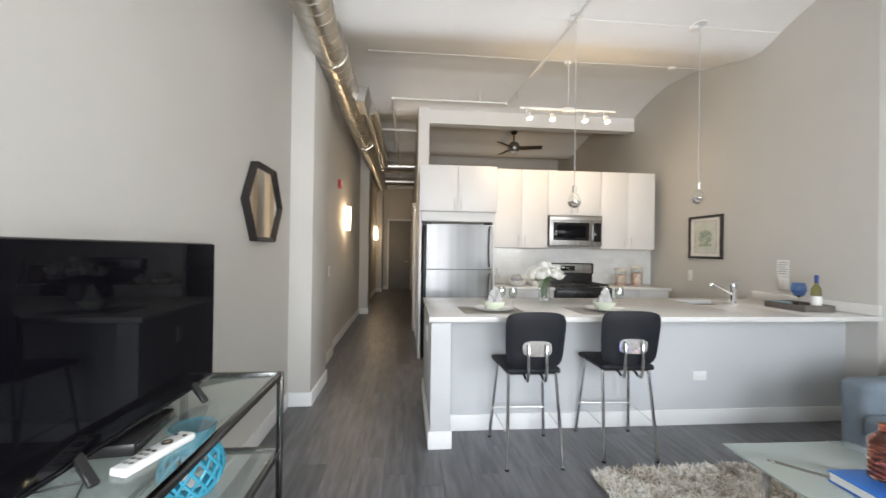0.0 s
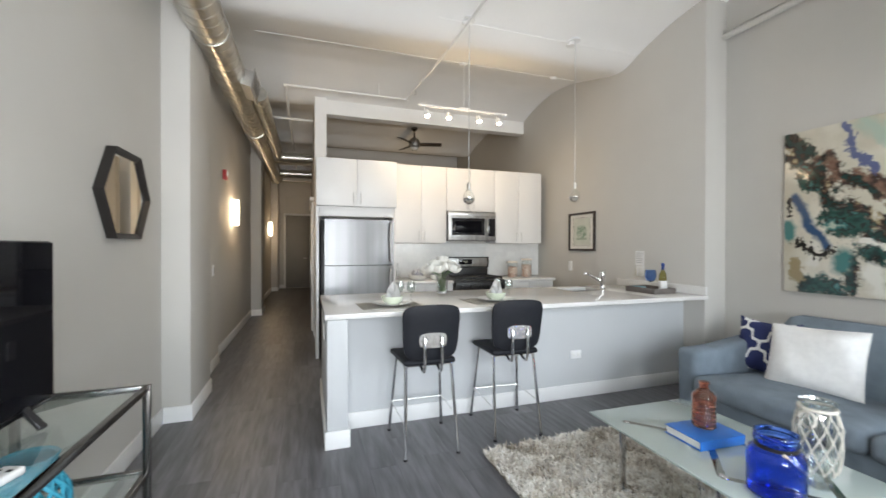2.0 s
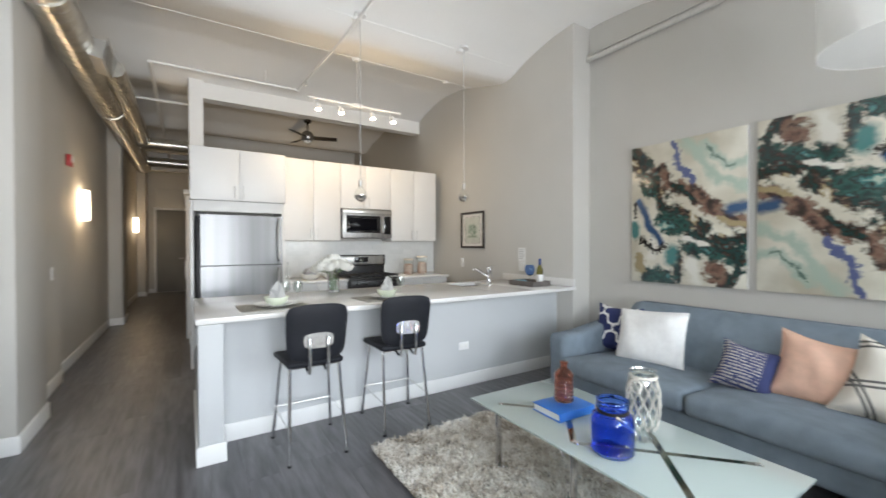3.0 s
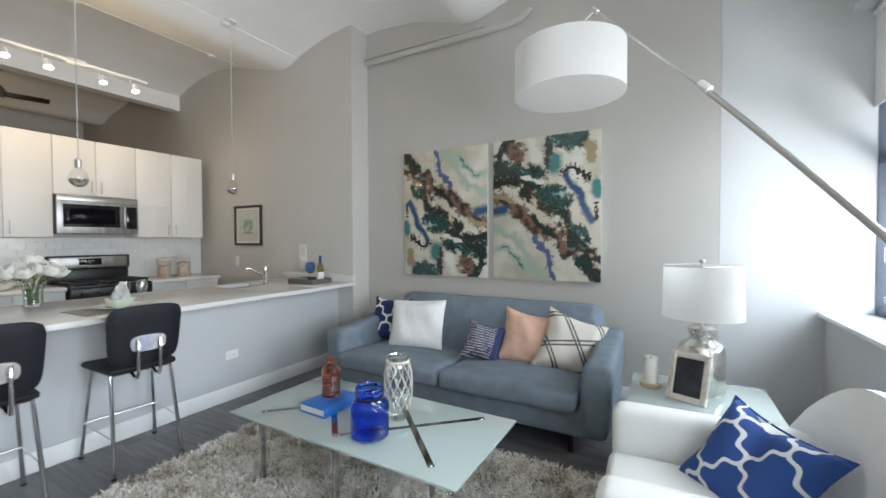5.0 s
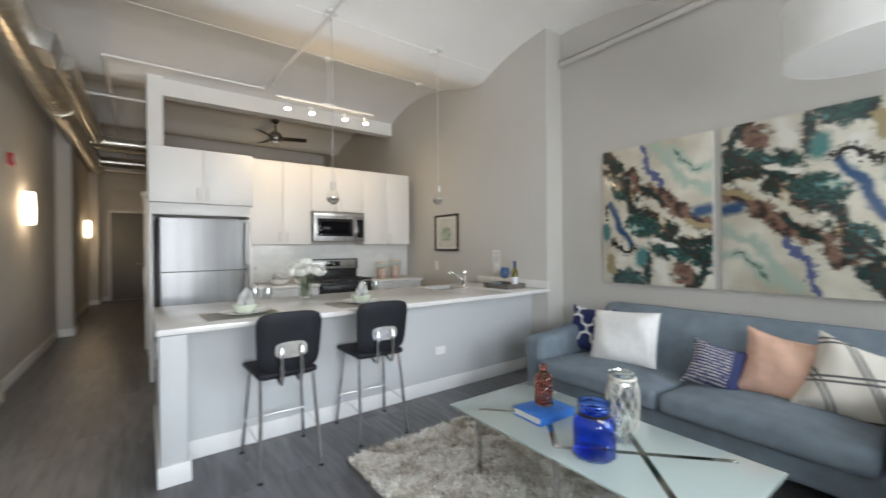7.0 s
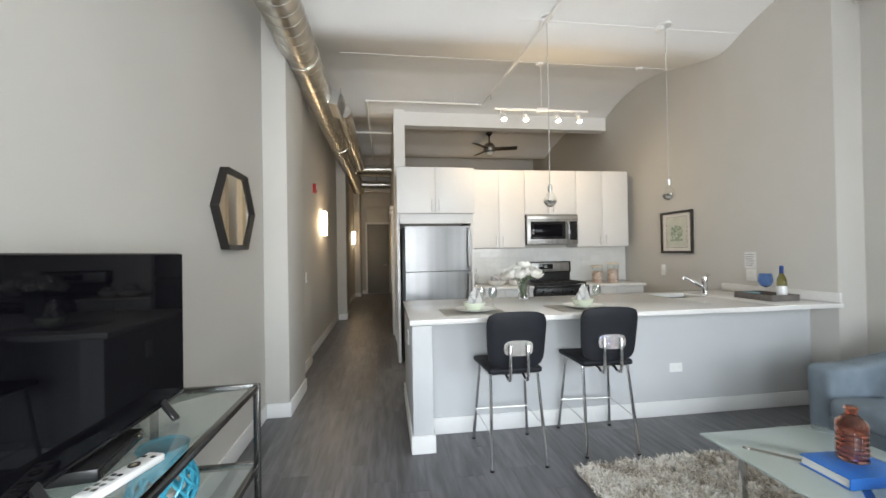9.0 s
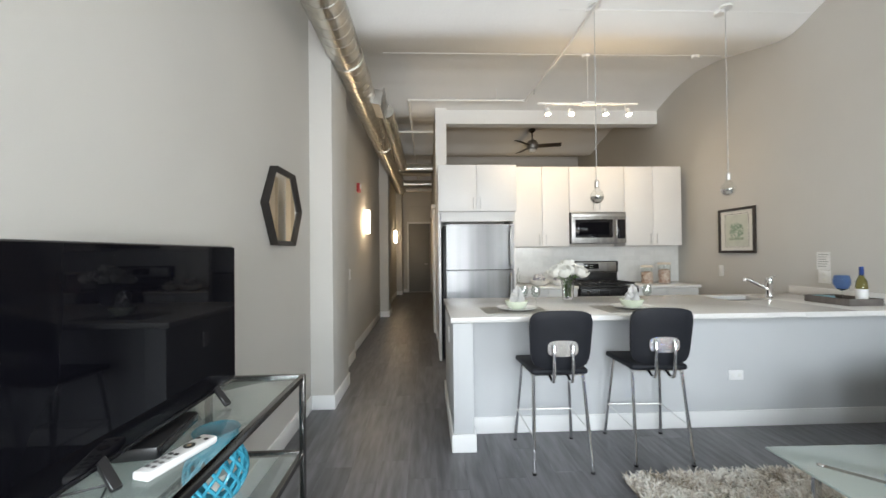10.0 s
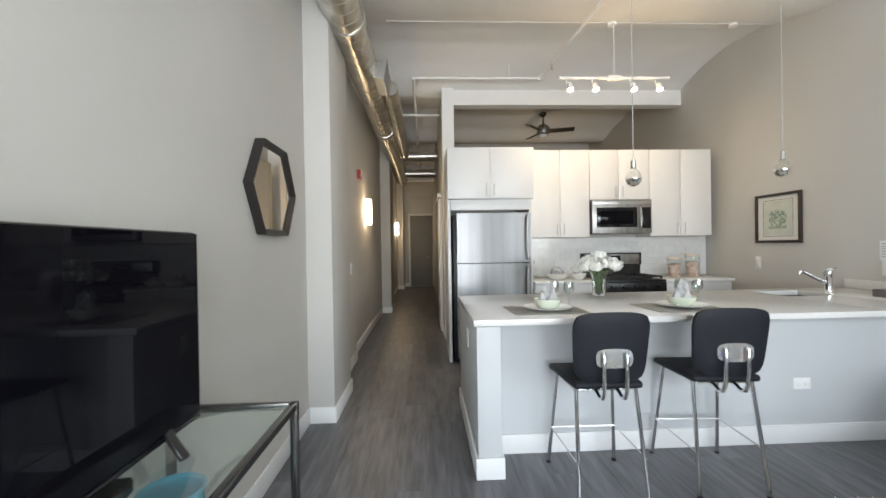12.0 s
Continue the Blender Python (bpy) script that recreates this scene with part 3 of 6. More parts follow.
# microwave
mw = thing("microwave", 2.305, 5.2, 1.49, 0, "stainless over-range microwave with black window", "microwave")
part("body", B(-0.38, 0.38, -0.175, 0.2, 0.0, 0.425, 0.004), M_BLACK, mw)
part("front_frame", B(-0.38, 0.38, -0.197, -0.176, 0.0, 0.425, 0.005), M_STEEL, mw)
part("window", B(-0.33, 0.19, -0.201, -0.198, 0.075, 0.325, 0.001), M_BLACKGLASS, mw, "black glass window")
part("inner_window", B(-0.28, 0.14, -0.2035, -0.2015, 0.115, 0.285, 0.001), M_SCREEN, mw)
part("keypad", B(0.255, 0.365, -0.201, -0.198, 0.06, 0.325, 0.001), M_BLACKGLASS, mw, "black keypad")
part("handle", tube(bmesh.new(), [(0.222, -0.196, 0.07), (0.222, -0.235, 0.085), (0.222, -0.242, 0.20), (0.222, -0.235, 0.31), (0.222, -0.196, 0.325)], 0.012, 10), M_STEEL, mw)
part("vent_grille", B(-0.37, 0.37, -0.2005, -0.198, 0.365, 0.405, 0.001), M_NICKEL, mw)

# tap
t = thing("tap", 3.12, 3.20, 0.925, 0, "chrome single-lever kitchen tap", "tap")
part("base", lathe([(0, 0), (0.034, 0), (0.032, 0.010), (0.027, 0.016), (0.027, 0.125), (0.030, 0.130), (0.030, 0.178), (0.026, 0.192), (0, 0.195)], 24), M_CHROME, t)
part("spout", T([(-0.015, 0, 0.085), (-0.09, 0.02, 0.128), (-0.155, 0.036, 0.170), (-0.178, 0.042, 0.182), (-0.196, 0.046, 0.178), (-0.203, 0.047, 0.158)], 0.016, 12, True, 0.013), M_CHROME, t)
part("lever", T([(0.0, 0, 0.190), (0.012, -0.018, 0.203), (0.026, -0.045, 0.208)], 0.009, 8, True, 0.006), M_CHROME, t)

# ---- dining settings on the counter ----


def wine_glass(x, y, z, group="glasses at the settings"):
    e = thing("wine_glass", x, y, z, 0, "clear stemmed wine glass on counter", "wine glass", group)
    part("bowl", lathe([(0.004, 0.075), (0.022, 0.088), (0.034, 0.112), (0.036, 0.14), (0.030, 0.175), (0.0288, 0.175), (0.0348, 0.14), (0.0328, 0.113), (0.021, 0.0905), (0, 0.079)], 20), M_STEMGLASS, e)
    part("stem", lathe([(0, 0), (0.032, 0.0), (0.03, 0.003), (0.005, 0.008), (0.0035, 0.02), (0.0035, 0.074), (0, 0.0745)], 18), M_STEMGLASS, e)
    return e


def setting(x, y):
    m = thing("placemat", x, y, 0.926, 2, "grey-green woven placemat on counter", "placemat", "placemats")
    bm = B(-0.24, 0.24, -0.19, 0.19, 0, 0.003)
    for k in range(34):
        box(bm, -0.235 + 0.0142 * k, -0.235 + 0.0142 * k + 0.010, -0.187, 0.187, 0.003, 0.0045)
    part("weave", bm, M_MATGREY, m)
    p = thing("dinner_plate", x + 0.02, y + 0.0, 0.9315, 0, "white dinner plate on placemat", "plate", "dinner plates")
    part("plate", lathe([(0, 0), (0.08, 0.0), (0.09, 0.004), (0.156, 0.018), (0.157, 0.021), (0.092, 0.009), (0.08, 0.006), (0, 0.006)], 40), M_PORCELAIN, p)
    b = thing("soup_bowl", x + 0.02, y, 0.939, 0, "pale green bowl on dinner plate", "bowl", "soup bowls")
    part("bowl", lathe([(0, 0), (0.05, 0), (0.074, 0.02), (0.09, 0.06), (0.088, 0.062), (0.07, 0.023), (0.045, 0.006), (0, 0.006)], 32), M_GREEN, b)
    n = thing("napkin", x + 0.02, y, 0.947, 0, "white folded napkin standing in bowl", "napkin", "napkins")
    for k, (a, h, lean) in enumerate(((0, 0.17, 0.03), (75, 0.15, -0.03), (140, 0.12, 0.04), (215, 0.14, -0.035))):
        bm = bmesh.new()
        rows = []
        for i in range(7):
            s = i / 6
            w = 0.068 * (1 - s) ** 0.6 + 0.004
            fold = 0.012 * math.sin(5 * s + k)
            rows.append([bm.verts.new((u * w, fold + lean * s * s + 0.008 * math.cos(3 * u), s * h)) for u in (-1, -0.5, 0, 0.5, 1)])
        for p0, p1 in zip(rows, rows[1:]):
            for j in range(4):
                bm.faces.new((p0[j], p0[j + 1], p1[j + 1], p1[j]))
        bmesh.ops.solidify(bm, geom=bm.faces[:], thickness=0.004)
        part("fold", bm, M_NAPKIN, n).matrix_basis = pose(0.012 * math.cos(k * 1.6), 0.012 * math.sin(k * 1.6), 0, 0, 0, a)
    wine_glass(x + 0.20, y + 0.10, 0.926)
    wine_glass(x + 0.12, y + 0.17, 0.926)


setting(0.61, 2.68)
setting(1.515, 2.665)

v = thing("flower_vase", 1.285, 3.38, 0.926, 0, "clear glass vase holding white roses", "vase")
part("vase", lathe([(0, 0), (0.042, 0), (0.046, 0.01), (0.044, 0.07), (0.05, 0.12), (0.062, 0.165), (0.059, 0.165), (0.047, 0.12), (0.041, 0.07), (0.042, 0.014), (0, 0.012)], 28), M_GLASS, v)
part("water", lathe([(0, 0.0125), (0.0405, 0.015), (0.0395, 0.07), (0.044, 0.11), (0, 0.11)], 24), glass_mat("water", (0.93, 0.96, 0.93), 0.0, 1.33), v)
M_STEM = mat("stem_green", (0.10, 0.19, 0.06), 0.5, vary=0.15, scale=20)
M_PETAL = mat("rose_petal", (0.80, 0.79, 0.74), 0.6, vary=0.05, scale=25)
rr = random.Random(3)
for k in range(13):
    a = k * 2.4
    rad = 0.0 if k == 0 else (0.075 if k < 6 else 0.125)
    cx, cy, cz = rad * math.cos(a) * 1.15, rad * math.sin(a), 0.27 - rad * 0.62 + rr.uniform(-0.012, 0.012)
    part("stem", T([(0.02 * math.cos(a + 2), 0.02 * math.sin(a + 2), 0.02), (cx * 0.3, cy * 0.3, 0.15), (cx, cy, cz)], 0.0028, 6), M_STEM, v)
    bm = bmesh.new()
    ax = Vector((cx * 5, cy * 5, 1)).normalized().to_track_quat("Z", "Y").to_matrix()
    for ring, (npet, R, lip) in enumerate(((3, 0.017, 25), (4, 0.029, 38), (5, 0.041, 52), (6, 0.052, 68))):
        for j in range(npet):
            az = 2 * math.pi * (j + 0.37 * ring) / npet + k
            grid = []
            for i in range(6):
                th = radians(165 + (lip - 165) * i / 5)
                flare = 1 + (0.16 if i == 5 else 0.03 * i / 5)
                row = []
                for u in (-1, -0.6, -0.2, 0.2, 0.6, 1):
                    ph = az + u * 3.4 / npet * (0.5 + 0.5 * math.sin(math.pi * min(1.0, i / 5 * 0.8 + 0.12)))
                    rr_ = R * flare * (1 - 0.05 * u * u * (i / 5)) * (1 + 0.03 * math.sin(5 * ph + k))
                    q_ = ax @ Vector((rr_ * math.sin(th) * math.cos(ph), rr_ * math.sin(th) * math.sin(ph), rr_ * math.cos(th) * 0.9 - 0.004 * abs(u) * (i == 5)))
                    row.append(bm.verts.new((cx + q_.x, cy + q_.y, cz + q_.z + 0.02)))
                grid.append(row)
            for p0, p1 in zip(grid, grid[1:]):
                for c in range(5):
                    bm.faces.new((p0[c], p0[c + 1], p1[c + 1], p1[c]))
    part("rose", bm, M_PETAL, v, "white rose")
for k in range(7):
    a = k * 0.95 + 0.4
    pts = [(0.05 * math.cos(a), 0.05 * math.sin(a), 0.165), (0.085 * math.cos(a), 0.085 * math.sin(a), 0.182), (0.115 * math.cos(a), 0.115 * math.sin(a), 0.172)]
    bm = bmesh.new()
    q = []
    for i, p in enumerate(pts):
        w = (0.004, 0.018, 0.002)[i]
        q.append([bm.verts.new((p[0] - s * w * math.sin(a), p[1] + s * w * math.cos(a), p[2] + (0.004 if s else 0))) for s in (-1, 0, 1)])
    for p0, p1 in zip(q, q[1:]):
        for c in (0, 1):
            bm.faces.new((p0[c], p0[c + 1], p1[c + 1], p1[c]))
    part("leaf", bm, M_STEM, v, "green rose leaf")

v.scale = (1.2, 1.2, 1.22)

# tray with bottle and blue goblet by the wall
M_TRAY = mat("grey_driftwood", (0.13, 0.115, 0.105), 0.6, vary=0.25, scale=10, stretch=(1, 10, 1))
tr = thing("serving_tray", 3.37, 2.78, 0.926, 0, "grey weathered wooden serving tray on counter", "tray")
part("base", B(-0.13, 0.13, -0.18, 0.18, 0, 0.01, 0.002), M_TRAY, tr)
for a in ((-0.14, -0.13, -0.19, 0.19), (0.13, 0.14, -0.19, 0.19), (-0.13, 0.13, -0.19, -0.18), (-0.13, 0.13, 0.18, 0.19)):
    part("rim", B(*a, 0.0, 0.055, 0.002), M_TRAY, tr)
M_BOTTLE = glass_mat("bottle_glass", (0.42, 0.40, 0.12), 0.03)
w = thing("wine_bottle", 3.42, 2.67, 0.937, 0, "green-gold wine bottle with blue capsule and white label", "bottle")
part("bottle", lathe([(0, 0), (0.034, 0), (0.037, 0.006), (0.037, 0.15), (0.033, 0.18), (0.017, 0.215), (0.0145, 0.235), (0.0145, 0.29), (0, 0.29)], 28), M_BOTTLE, w)
part("label", lathe([(0.0374, 0.03), (0.0376, 0.031), (0.0376, 0.115), (0.0374, 0.116)], 28), M_WHITE, w, "white paper label")
part("capsule", lathe([(0.0150, 0.225), (0.0154, 0.226), (0.0154, 0.294), (0, 0.296)], 20), mat("blue_foil", (0.03, 0.07, 0.25), 0.35, metal=0.6), w, "dark blue foil capsule")
M_GOBLET = glass_mat("pale_blue_glass", (0.40, 0.58, 0.92), 0.0)
for gx, gy in ((3.40, 2.80),):
    g = thing("goblet", gx, gy + 0.005, 0.937, 0, "blue glass goblet on serving tray", "goblet")
    part("bowl", lathe([(0.004, 0.08), (0.03, 0.095), (0.044, 0.13), (0.044, 0.16), (0.036, 0.195), (0.0345, 0.195), (0.0425, 0.16), (0.0425, 0.131), (0.029, 0.098), (0, 0.084)], 24), M_GOBLET, g)
    part("stem", lathe([(0, 0), (0.034, 0.0), (0.032, 0.003), (0.005, 0.008), (0.004, 0.02), (0.004, 0.0785), (0, 0.079)], 18), M_GLASS, g)
c = thing("tea_towel", 3.34, 2.90, 0.937, 0, "folded blue-grey tea towel on tray", "towel")
bm = bmesh.new()
for k in range(3):
    box(bm, -0.07 + 0.01 * k, 0.07 - 0.008 * k, -0.065 + 0.008 * k, 0.065, 0.014 * k, 0.014 * k + 0.0135, 0.006)
part("cloth", bm, mat("tea_cloth", (0.22, 0.36, 0.42), 0.9, vary=0.15, scale=18, bump=0.4, bscale=200), c)

g.scale = (1.3, 1.3, 1.12)

# jars, bowls and small goods on the back worktops
M_CORK = mat("pale_lid", (0.70, 0.62, 0.52), 0.8, vary=0.15, scale=40)
M_PASTA = ramp_mat("dry_goods", [(0.35, (0.30, 0.13, 0.09)), (0.5, (0.60, 0.44, 0.36)), (0.62, (0.76, 0.70, 0.63))], 45, 1.0)
for jx, jy, jr, jh in ((2.975, 5.02, 0.078, 0.225), (3.225, 5.03, 0.082, 0.262)):
    j = thing("glass_jar", jx, jy, 0.923, 0, "glass canister of dry goods with wooden lid", "jar", "canisters")
    part("jar", lathe([(0, 0), (jr, 0), (jr, jh), (jr - 0.004, jh), (jr - 0.004, 0.006), (0, 0.006)], 28), M_THIN, j)
    part("contents", lathe([(0, 0.0065), (jr - 0.005, 0.0065), (jr - 0.005, jh * 0.70), (jr * 0.5, jh * 0.76), (0, jh * 0.73)], 24), M_PASTA, j, "brown dry goods")
    part("lid", lathe([(0, jh), (jr + 0.002, jh), (jr + 0.003, jh + 0.018), (jr - 0.004, jh + 0.026), (0, jh + 0.026)], 28), M_CORK, j, "pale wooden lid")
for bx, by, br in ((1.46, 4.98, 0.135), (1.73, 5.0, 0.10)):
    b = thing("mixing_bowl", bx, by, 0.923, 0, "white ceramic bowl with patterned napkin", "bowl", "bowls on back worktop")
    part("bowl", lathe([(0, 0), (br * 0.5, 0), (br * 0.85, 0.03), (br, 0.07), (br - 0.004, 0.072), (br * 0.8, 0.034), (br * 0.45, 0.007), (0, 0.007)], 32), M_PORCELAIN, b)
    n = thing("patterned_napkin", bx, by, 0.935, 0, "navy and white patterned cloth in bowl", "napkin", "cloths in bowls")
    bm = bmesh.new()
    bmesh.ops.create_icosphere(bm, subdivisions=3, radius=br * 0.62)
    for vv in bm.verts:
        k = 1 + 0.3 * noise.noise(vv.co * 28 + Vector((bx * 9, 0, 0)))
        vv.co = Vector((vv.co.x * k, vv.co.y * k, vv.co.z * k * 0.75 + br * 0.62))
    part("cloth", bm, ramp_mat("print_cloth", [(0.44, (0.03, 0.04, 0.12)), (0.5, (0.7, 0.7, 0.7)), (0.6, (0.75, 0.75, 0.74))], 60, 1.5), n)
b = thing("oil_bottle", 1.20, 5.1, 0.923, 0, "slim clear glass oil bottle on worktop", "bottle")
part("bottle", lathe([(0, 0), (0.024, 0), (0.024, 0.13), (0.010, 0.165), (0.010, 0.20), (0, 0.20)], 20), M_GLASS, b)
part("pourer", lathe([(0, 0.2005), (0.008, 0.2005), (0.004, 0.24), (0, 0.24)], 12), M_STEEL, b)

# ---- bar stools ----


M_PLATE = mat("satin_chrome", (0.70, 0.69, 0.67), 0.26, metal=1.0, vary=0.12, scale=30)


def stool():
    s = thing("bar_stool", 0, 0, 0, 0, "black vinyl bar stool with chrome legs at counter", "bar stool", "bar stools at the counter")
    bm = B(-0.205, 0.205, -0.19, 0.215, 0.596, 0.634, 0.018, 3)
    for v_ in bm.verts:
        v_.co.z += 0.10 * max(0, -v_.co.y - 0.10) ** 1.0 * 0.25 - 0.05 * max(0, v_.co.y - 0.12)
        v_.co.x *= 1 - 0.12 * max(0, -v_.co.y) / 0.19
    part("seat", bm, M_LEATHER, s)
    bm = bmesh.new()
    nx, nz = 14, 12
    outer = {}
    for side in (0, 1):
        for i in range(nx + 1):
            for j in range(nz + 1):
                u, w_ = 2 * i / nx - 1, 2 * j / nz - 1
                cu = u * math.sqrt(max(0, 1 - 0.20 * w_ ** 6))
                cw = w_ * math.sqrt(max(0, 1 - 0.18 * u ** 6))
                half = 0.184 + 0.018 * (cw + 1) / 2
                edge = 1 - max(abs(u), abs(w_)) ** 10
                yy = -0.205 - 0.045 * (cw + 1) / 2 - 0.025 * cu * cu * -1 + (0.020 if side else -0.020) * (0.55 + 0.45 * edge)
                outer[side, i, j] = bm.verts.new((cu * half, yy, 0.826 + cw * 0.186 - 0.012 * cu * cu * cw))
    for side in (0, 1):
        for i in range(nx):
            for j in range(nz):
                q = [outer[side, i, j], outer[side, i + 1, j], outer[side, i + 1, j + 1], outer[side, i, j + 1]]
                bm.faces.new(q)
    rim = [(i, 0) for i in range(nx)] + [(nx, j) for j in range(nz)] + [(i, nz) for i in range(nx, 0, -1)] + [(0, j) for j in range(nz, 0, -1)]
    for (a, b_), (c_, d_) in zip(rim, rim[1:] + rim[:1]):
        bm.faces.new((outer[0, a, b_], outer[0, c_, d_], outer[1, c_, d_], outer[1, a, b_]))
    bmesh.ops.recalc_face_normals(bm, faces=bm.faces[:])
    part("backrest", bm, M_LEATHER, s)
    for sx in (-1, 1):
        for (tx, ty), (bx, by) in (((0.160, -0.14), (0.182, -0.235)), ((0.165, 0.16), (0.207, 0.235))):
            leg = part("leg", T([(sx * tx, ty, 0.593), (sx * bx, by, 0.012)], 0.0115, 12), M_CHROME, s)
            part("foot_cap", lathe([(0, 0), (0.014, 0), (0.014, 0.012), (0, 0.014)], 12, sx * bx, by), M_BLACK, leg)
        part("side_rail", T([(sx * 0.187, -0.20, 0.235), (sx * 0.197, 0.198, 0.235)], 0.0035, 8), M_NICKEL, s)
        part("back_bracket", T([(sx * 0.058, -0.256, 0.806), (sx * 0.058, -0.266, 0.788), (sx * 0.058, -0.262, 0.68), (sx * 0.058, -0.258, 0.612), (sx * 0.058, -0.240, 0.572), (sx * 0.058, -0.205, 0.562), (sx * 0.058, -0.165, 0.580), (sx * 0.058, -0.10, 0.584)], 0.0105, 10), M_CHROME, s)
    part("foot_rail", T([(-0.196, 0.198, 0.235), (0.196, 0.198, 0.235)], 0.0055, 8), M_NICKEL, s)
    part("seat_frame", T([(-0.165, -0.14, 0.588), (0.165, -0.14, 0.588), (0.165, 0.16, 0.588), (-0.165, 0.16, 0.588), (-0.165, -0.14, 0.588)], 0.009, 8), M_CHROME, s)
    pts = [(0.095 * math.copysign(abs(math.cos(a)) ** 0.6, math.cos(a)), 0.778 + 0.050 * math.copysign(abs(math.sin(a)) ** 0.6, math.sin(a))) for a in [2 * math.pi * k / 28 for k in range(28)]]
    part("back_plate", prism(pts, (-0.252, -0.232), "y"), M_PLATE, s, "oval chrome back plate")
    return s


s1 = stool()
s1.matrix_world = pose(0.777, 2.285, 0, 0, 0, -1)
s2 = copy_thing(s1, pose(1.461, 2.334, 0, 0, 0, -4))

# ---- ceiling services ----
M_PIPE = M_CEIL
p = tagged(new("sprinkler_pipe"), "white painted sprinkler pipe under the ceiling", "pipe")
part("run", T([(-0.30, 5.40, 3.60), (1.38, 5.40, 3.60)], 0.015, 12), M_PIPE, p)
part("run", T([(1.40, 5.42, 3.60), (1.42, 3.58, 3.50), (1.43, 1.2, 3.50)], 0.015, 12), M_PIPE, p)
part("elbow", lathe([(0, 3.572), (0.028, 3.575), (0.028, 3.625), (0, 3.628)], 14, 1.40, 5.40), M_PIPE, p)
part("run", T([(-0.30, 5.40, 3.60), (-0.30, 7.6, 3.52), (-0.30, 12.5, 3.5)], 0.02, 12), M_PIPE, p)
part("run", T([(-0.95, 6.6, 3.50), (0.08, 6.6, 3.50)], 0.02, 12), M_PIPE, p)
for y, x in ((4.9, 1.40),):
    d = part("sprinkler", lathe([(0, 3.50), (0.014, 3.50), (0.006, 3.515), (0.010, 3.53), (0.010, 3.565), (0, 3.565)], 12, x, y), M_CHROME, p)
part("hanger", T([(0.98, 5.40, 3.615), (0.98, 5.40, 3.80)], 0.005, 8), M_PIPE, p)
for y, x0 in ((4.28, -0.55), (3.27, 1.2)):
    p = tagged(new("conduit"), "white painted electrical conduit along the ceiling", "conduit", "ceiling conduits")
    zc = vault(y) - 0.006
    part("run", T([(x0, y, zc), (3.66, y, zc)], 0.004, 10), M_PIPE, p)
    for bx in ((1.86, 3.2) if y > 4 else (1.5, 2.74)):
        part("junction_box", lathe([(0, zc - 0.03), (0.042, zc - 0.03), (0.045, zc - 0.026), (0.045, zc + 0.03), (0, zc + 0.03)], 20, bx, y), M_PIPE, p)

# track light
t = thing("track_light", 1.87, 4.27, 3.13, 0, "white track light bar with four lit spot heads", "track light")
part("bar", B(-0.60, 0.60, -0.017, 0.017, -0.012, 0.012, 0.003), M_WHITE, t)
part("feed_box", B(-0.07, 0.07, -0.026, 0.026, -0.022, 0.026, 0.004), M_WHITE, t)
part("stem", T([(0, 0, 0.026), (0, 0, vault(4.27) - 3.13)], 0.003, 10), M_WHITE, t)
for hx in HEADS:
    x = hx - 1.87
    head = part("spot_head", lathe([(0, 0.03), (0.020, 0.03), (0.026, 0.0), (0.033, -0.055), (0.030, -0.055), (0.022, -0.01), (0, -0.005)], 20), M_WHITE, t, "white spot head")
    head.matrix_basis = pose(x, -0.012, -0.085, -22, 0, 0)
    part("bulb", lathe([(0, -0.028), (0.024, -0.030), (0.026, -0.050), (0.018, -0.058), (0, -0.060)], 18), M_BULB, head, "glowing spot bulb")
    part("bracket", T([(x - 0.03, 0, -0.012), (x - 0.034, -0.004, -0.05), (x - 0.026, -0.012, -0.085)], 0.005, 8), M_WHITE, t)

# pendants with half-mirrored bulbs
for px, pz in ((1.51, 1.88), (2.76, 1.945)):
    y = 3.22
    e = thing("pendant_lamp", px, y, pz, 0, "grey cord pendant with half-silvered globe bulb", "pendant lamp", "pendants over the counter")
    part("cord", T([(0, 0, 0.155), (0, 0, vault(y) - pz - 0.02)], 0.0035, 8), mat("grey_cord", (0.5, 0.5, 0.49), 0.8), e)
    part("canopy", lathe([(0, 0.0), (0.06, 0.0), (0.055, 0.022), (0, 0.028)], 24), M_WHITE, e).location = (0, 0, vault(y) - pz - 0.03)
    part("socket", lathe([(0, 0.085), (0.020, 0.085), (0.021, 0.145), (0.008, 0.155), (0, 0.155)], 20), M_NICKEL, e)
    part("globe", lathe([(0, 0.084), (0.018, 0.084), (0.026, 0.072), (0.048, 0.045), (0.062, 0.010), (0.0625, 0.0)], 28), M_THIN, e, "clear upper half of bulb")
    part("mirrored_half", lathe([(0.0625, -0.001), (0.060, -0.02), (0.048, -0.042), (0.026, -0.058), (0, -0.063)], 28), M_MIRROR, e, "silvered lower half of bulb")

# ducts
dct = tagged(new("ventilation_duct"), "galvanised spiral ventilation duct along the hallway", "duct")
DX, DZ, DR = -0.80, 3.24, 0.155
bm = bmesh.new()
n = 24
prev = None
yy = -1.6
steps = []
while yy < 11.0:
    steps += [(yy, DR), (yy + 0.118, DR), (yy + 0.121, DR + 0.0035), (yy + 0.129, DR + 0.0035), (yy + 0.132, DR)]
    yy += 0.135
for y, r_ in steps:
    ring = [bm.verts.new((DX + r_ * math.cos(2 * math.pi * k / n), y + 0.135 * k / n * 0.9, DZ + r_ * math.sin(2 * math.pi * k / n))) for k in range(n)]
    if prev:
        for k in range(n - 1):
            bm.faces.new((prev[k], prev[k + 1], ring[k + 1], ring[k]))
        bm.faces.new((prev[n - 1], prev[0], ring[0], ring[n - 1]))
    prev = ring
bm.faces.new(prev)
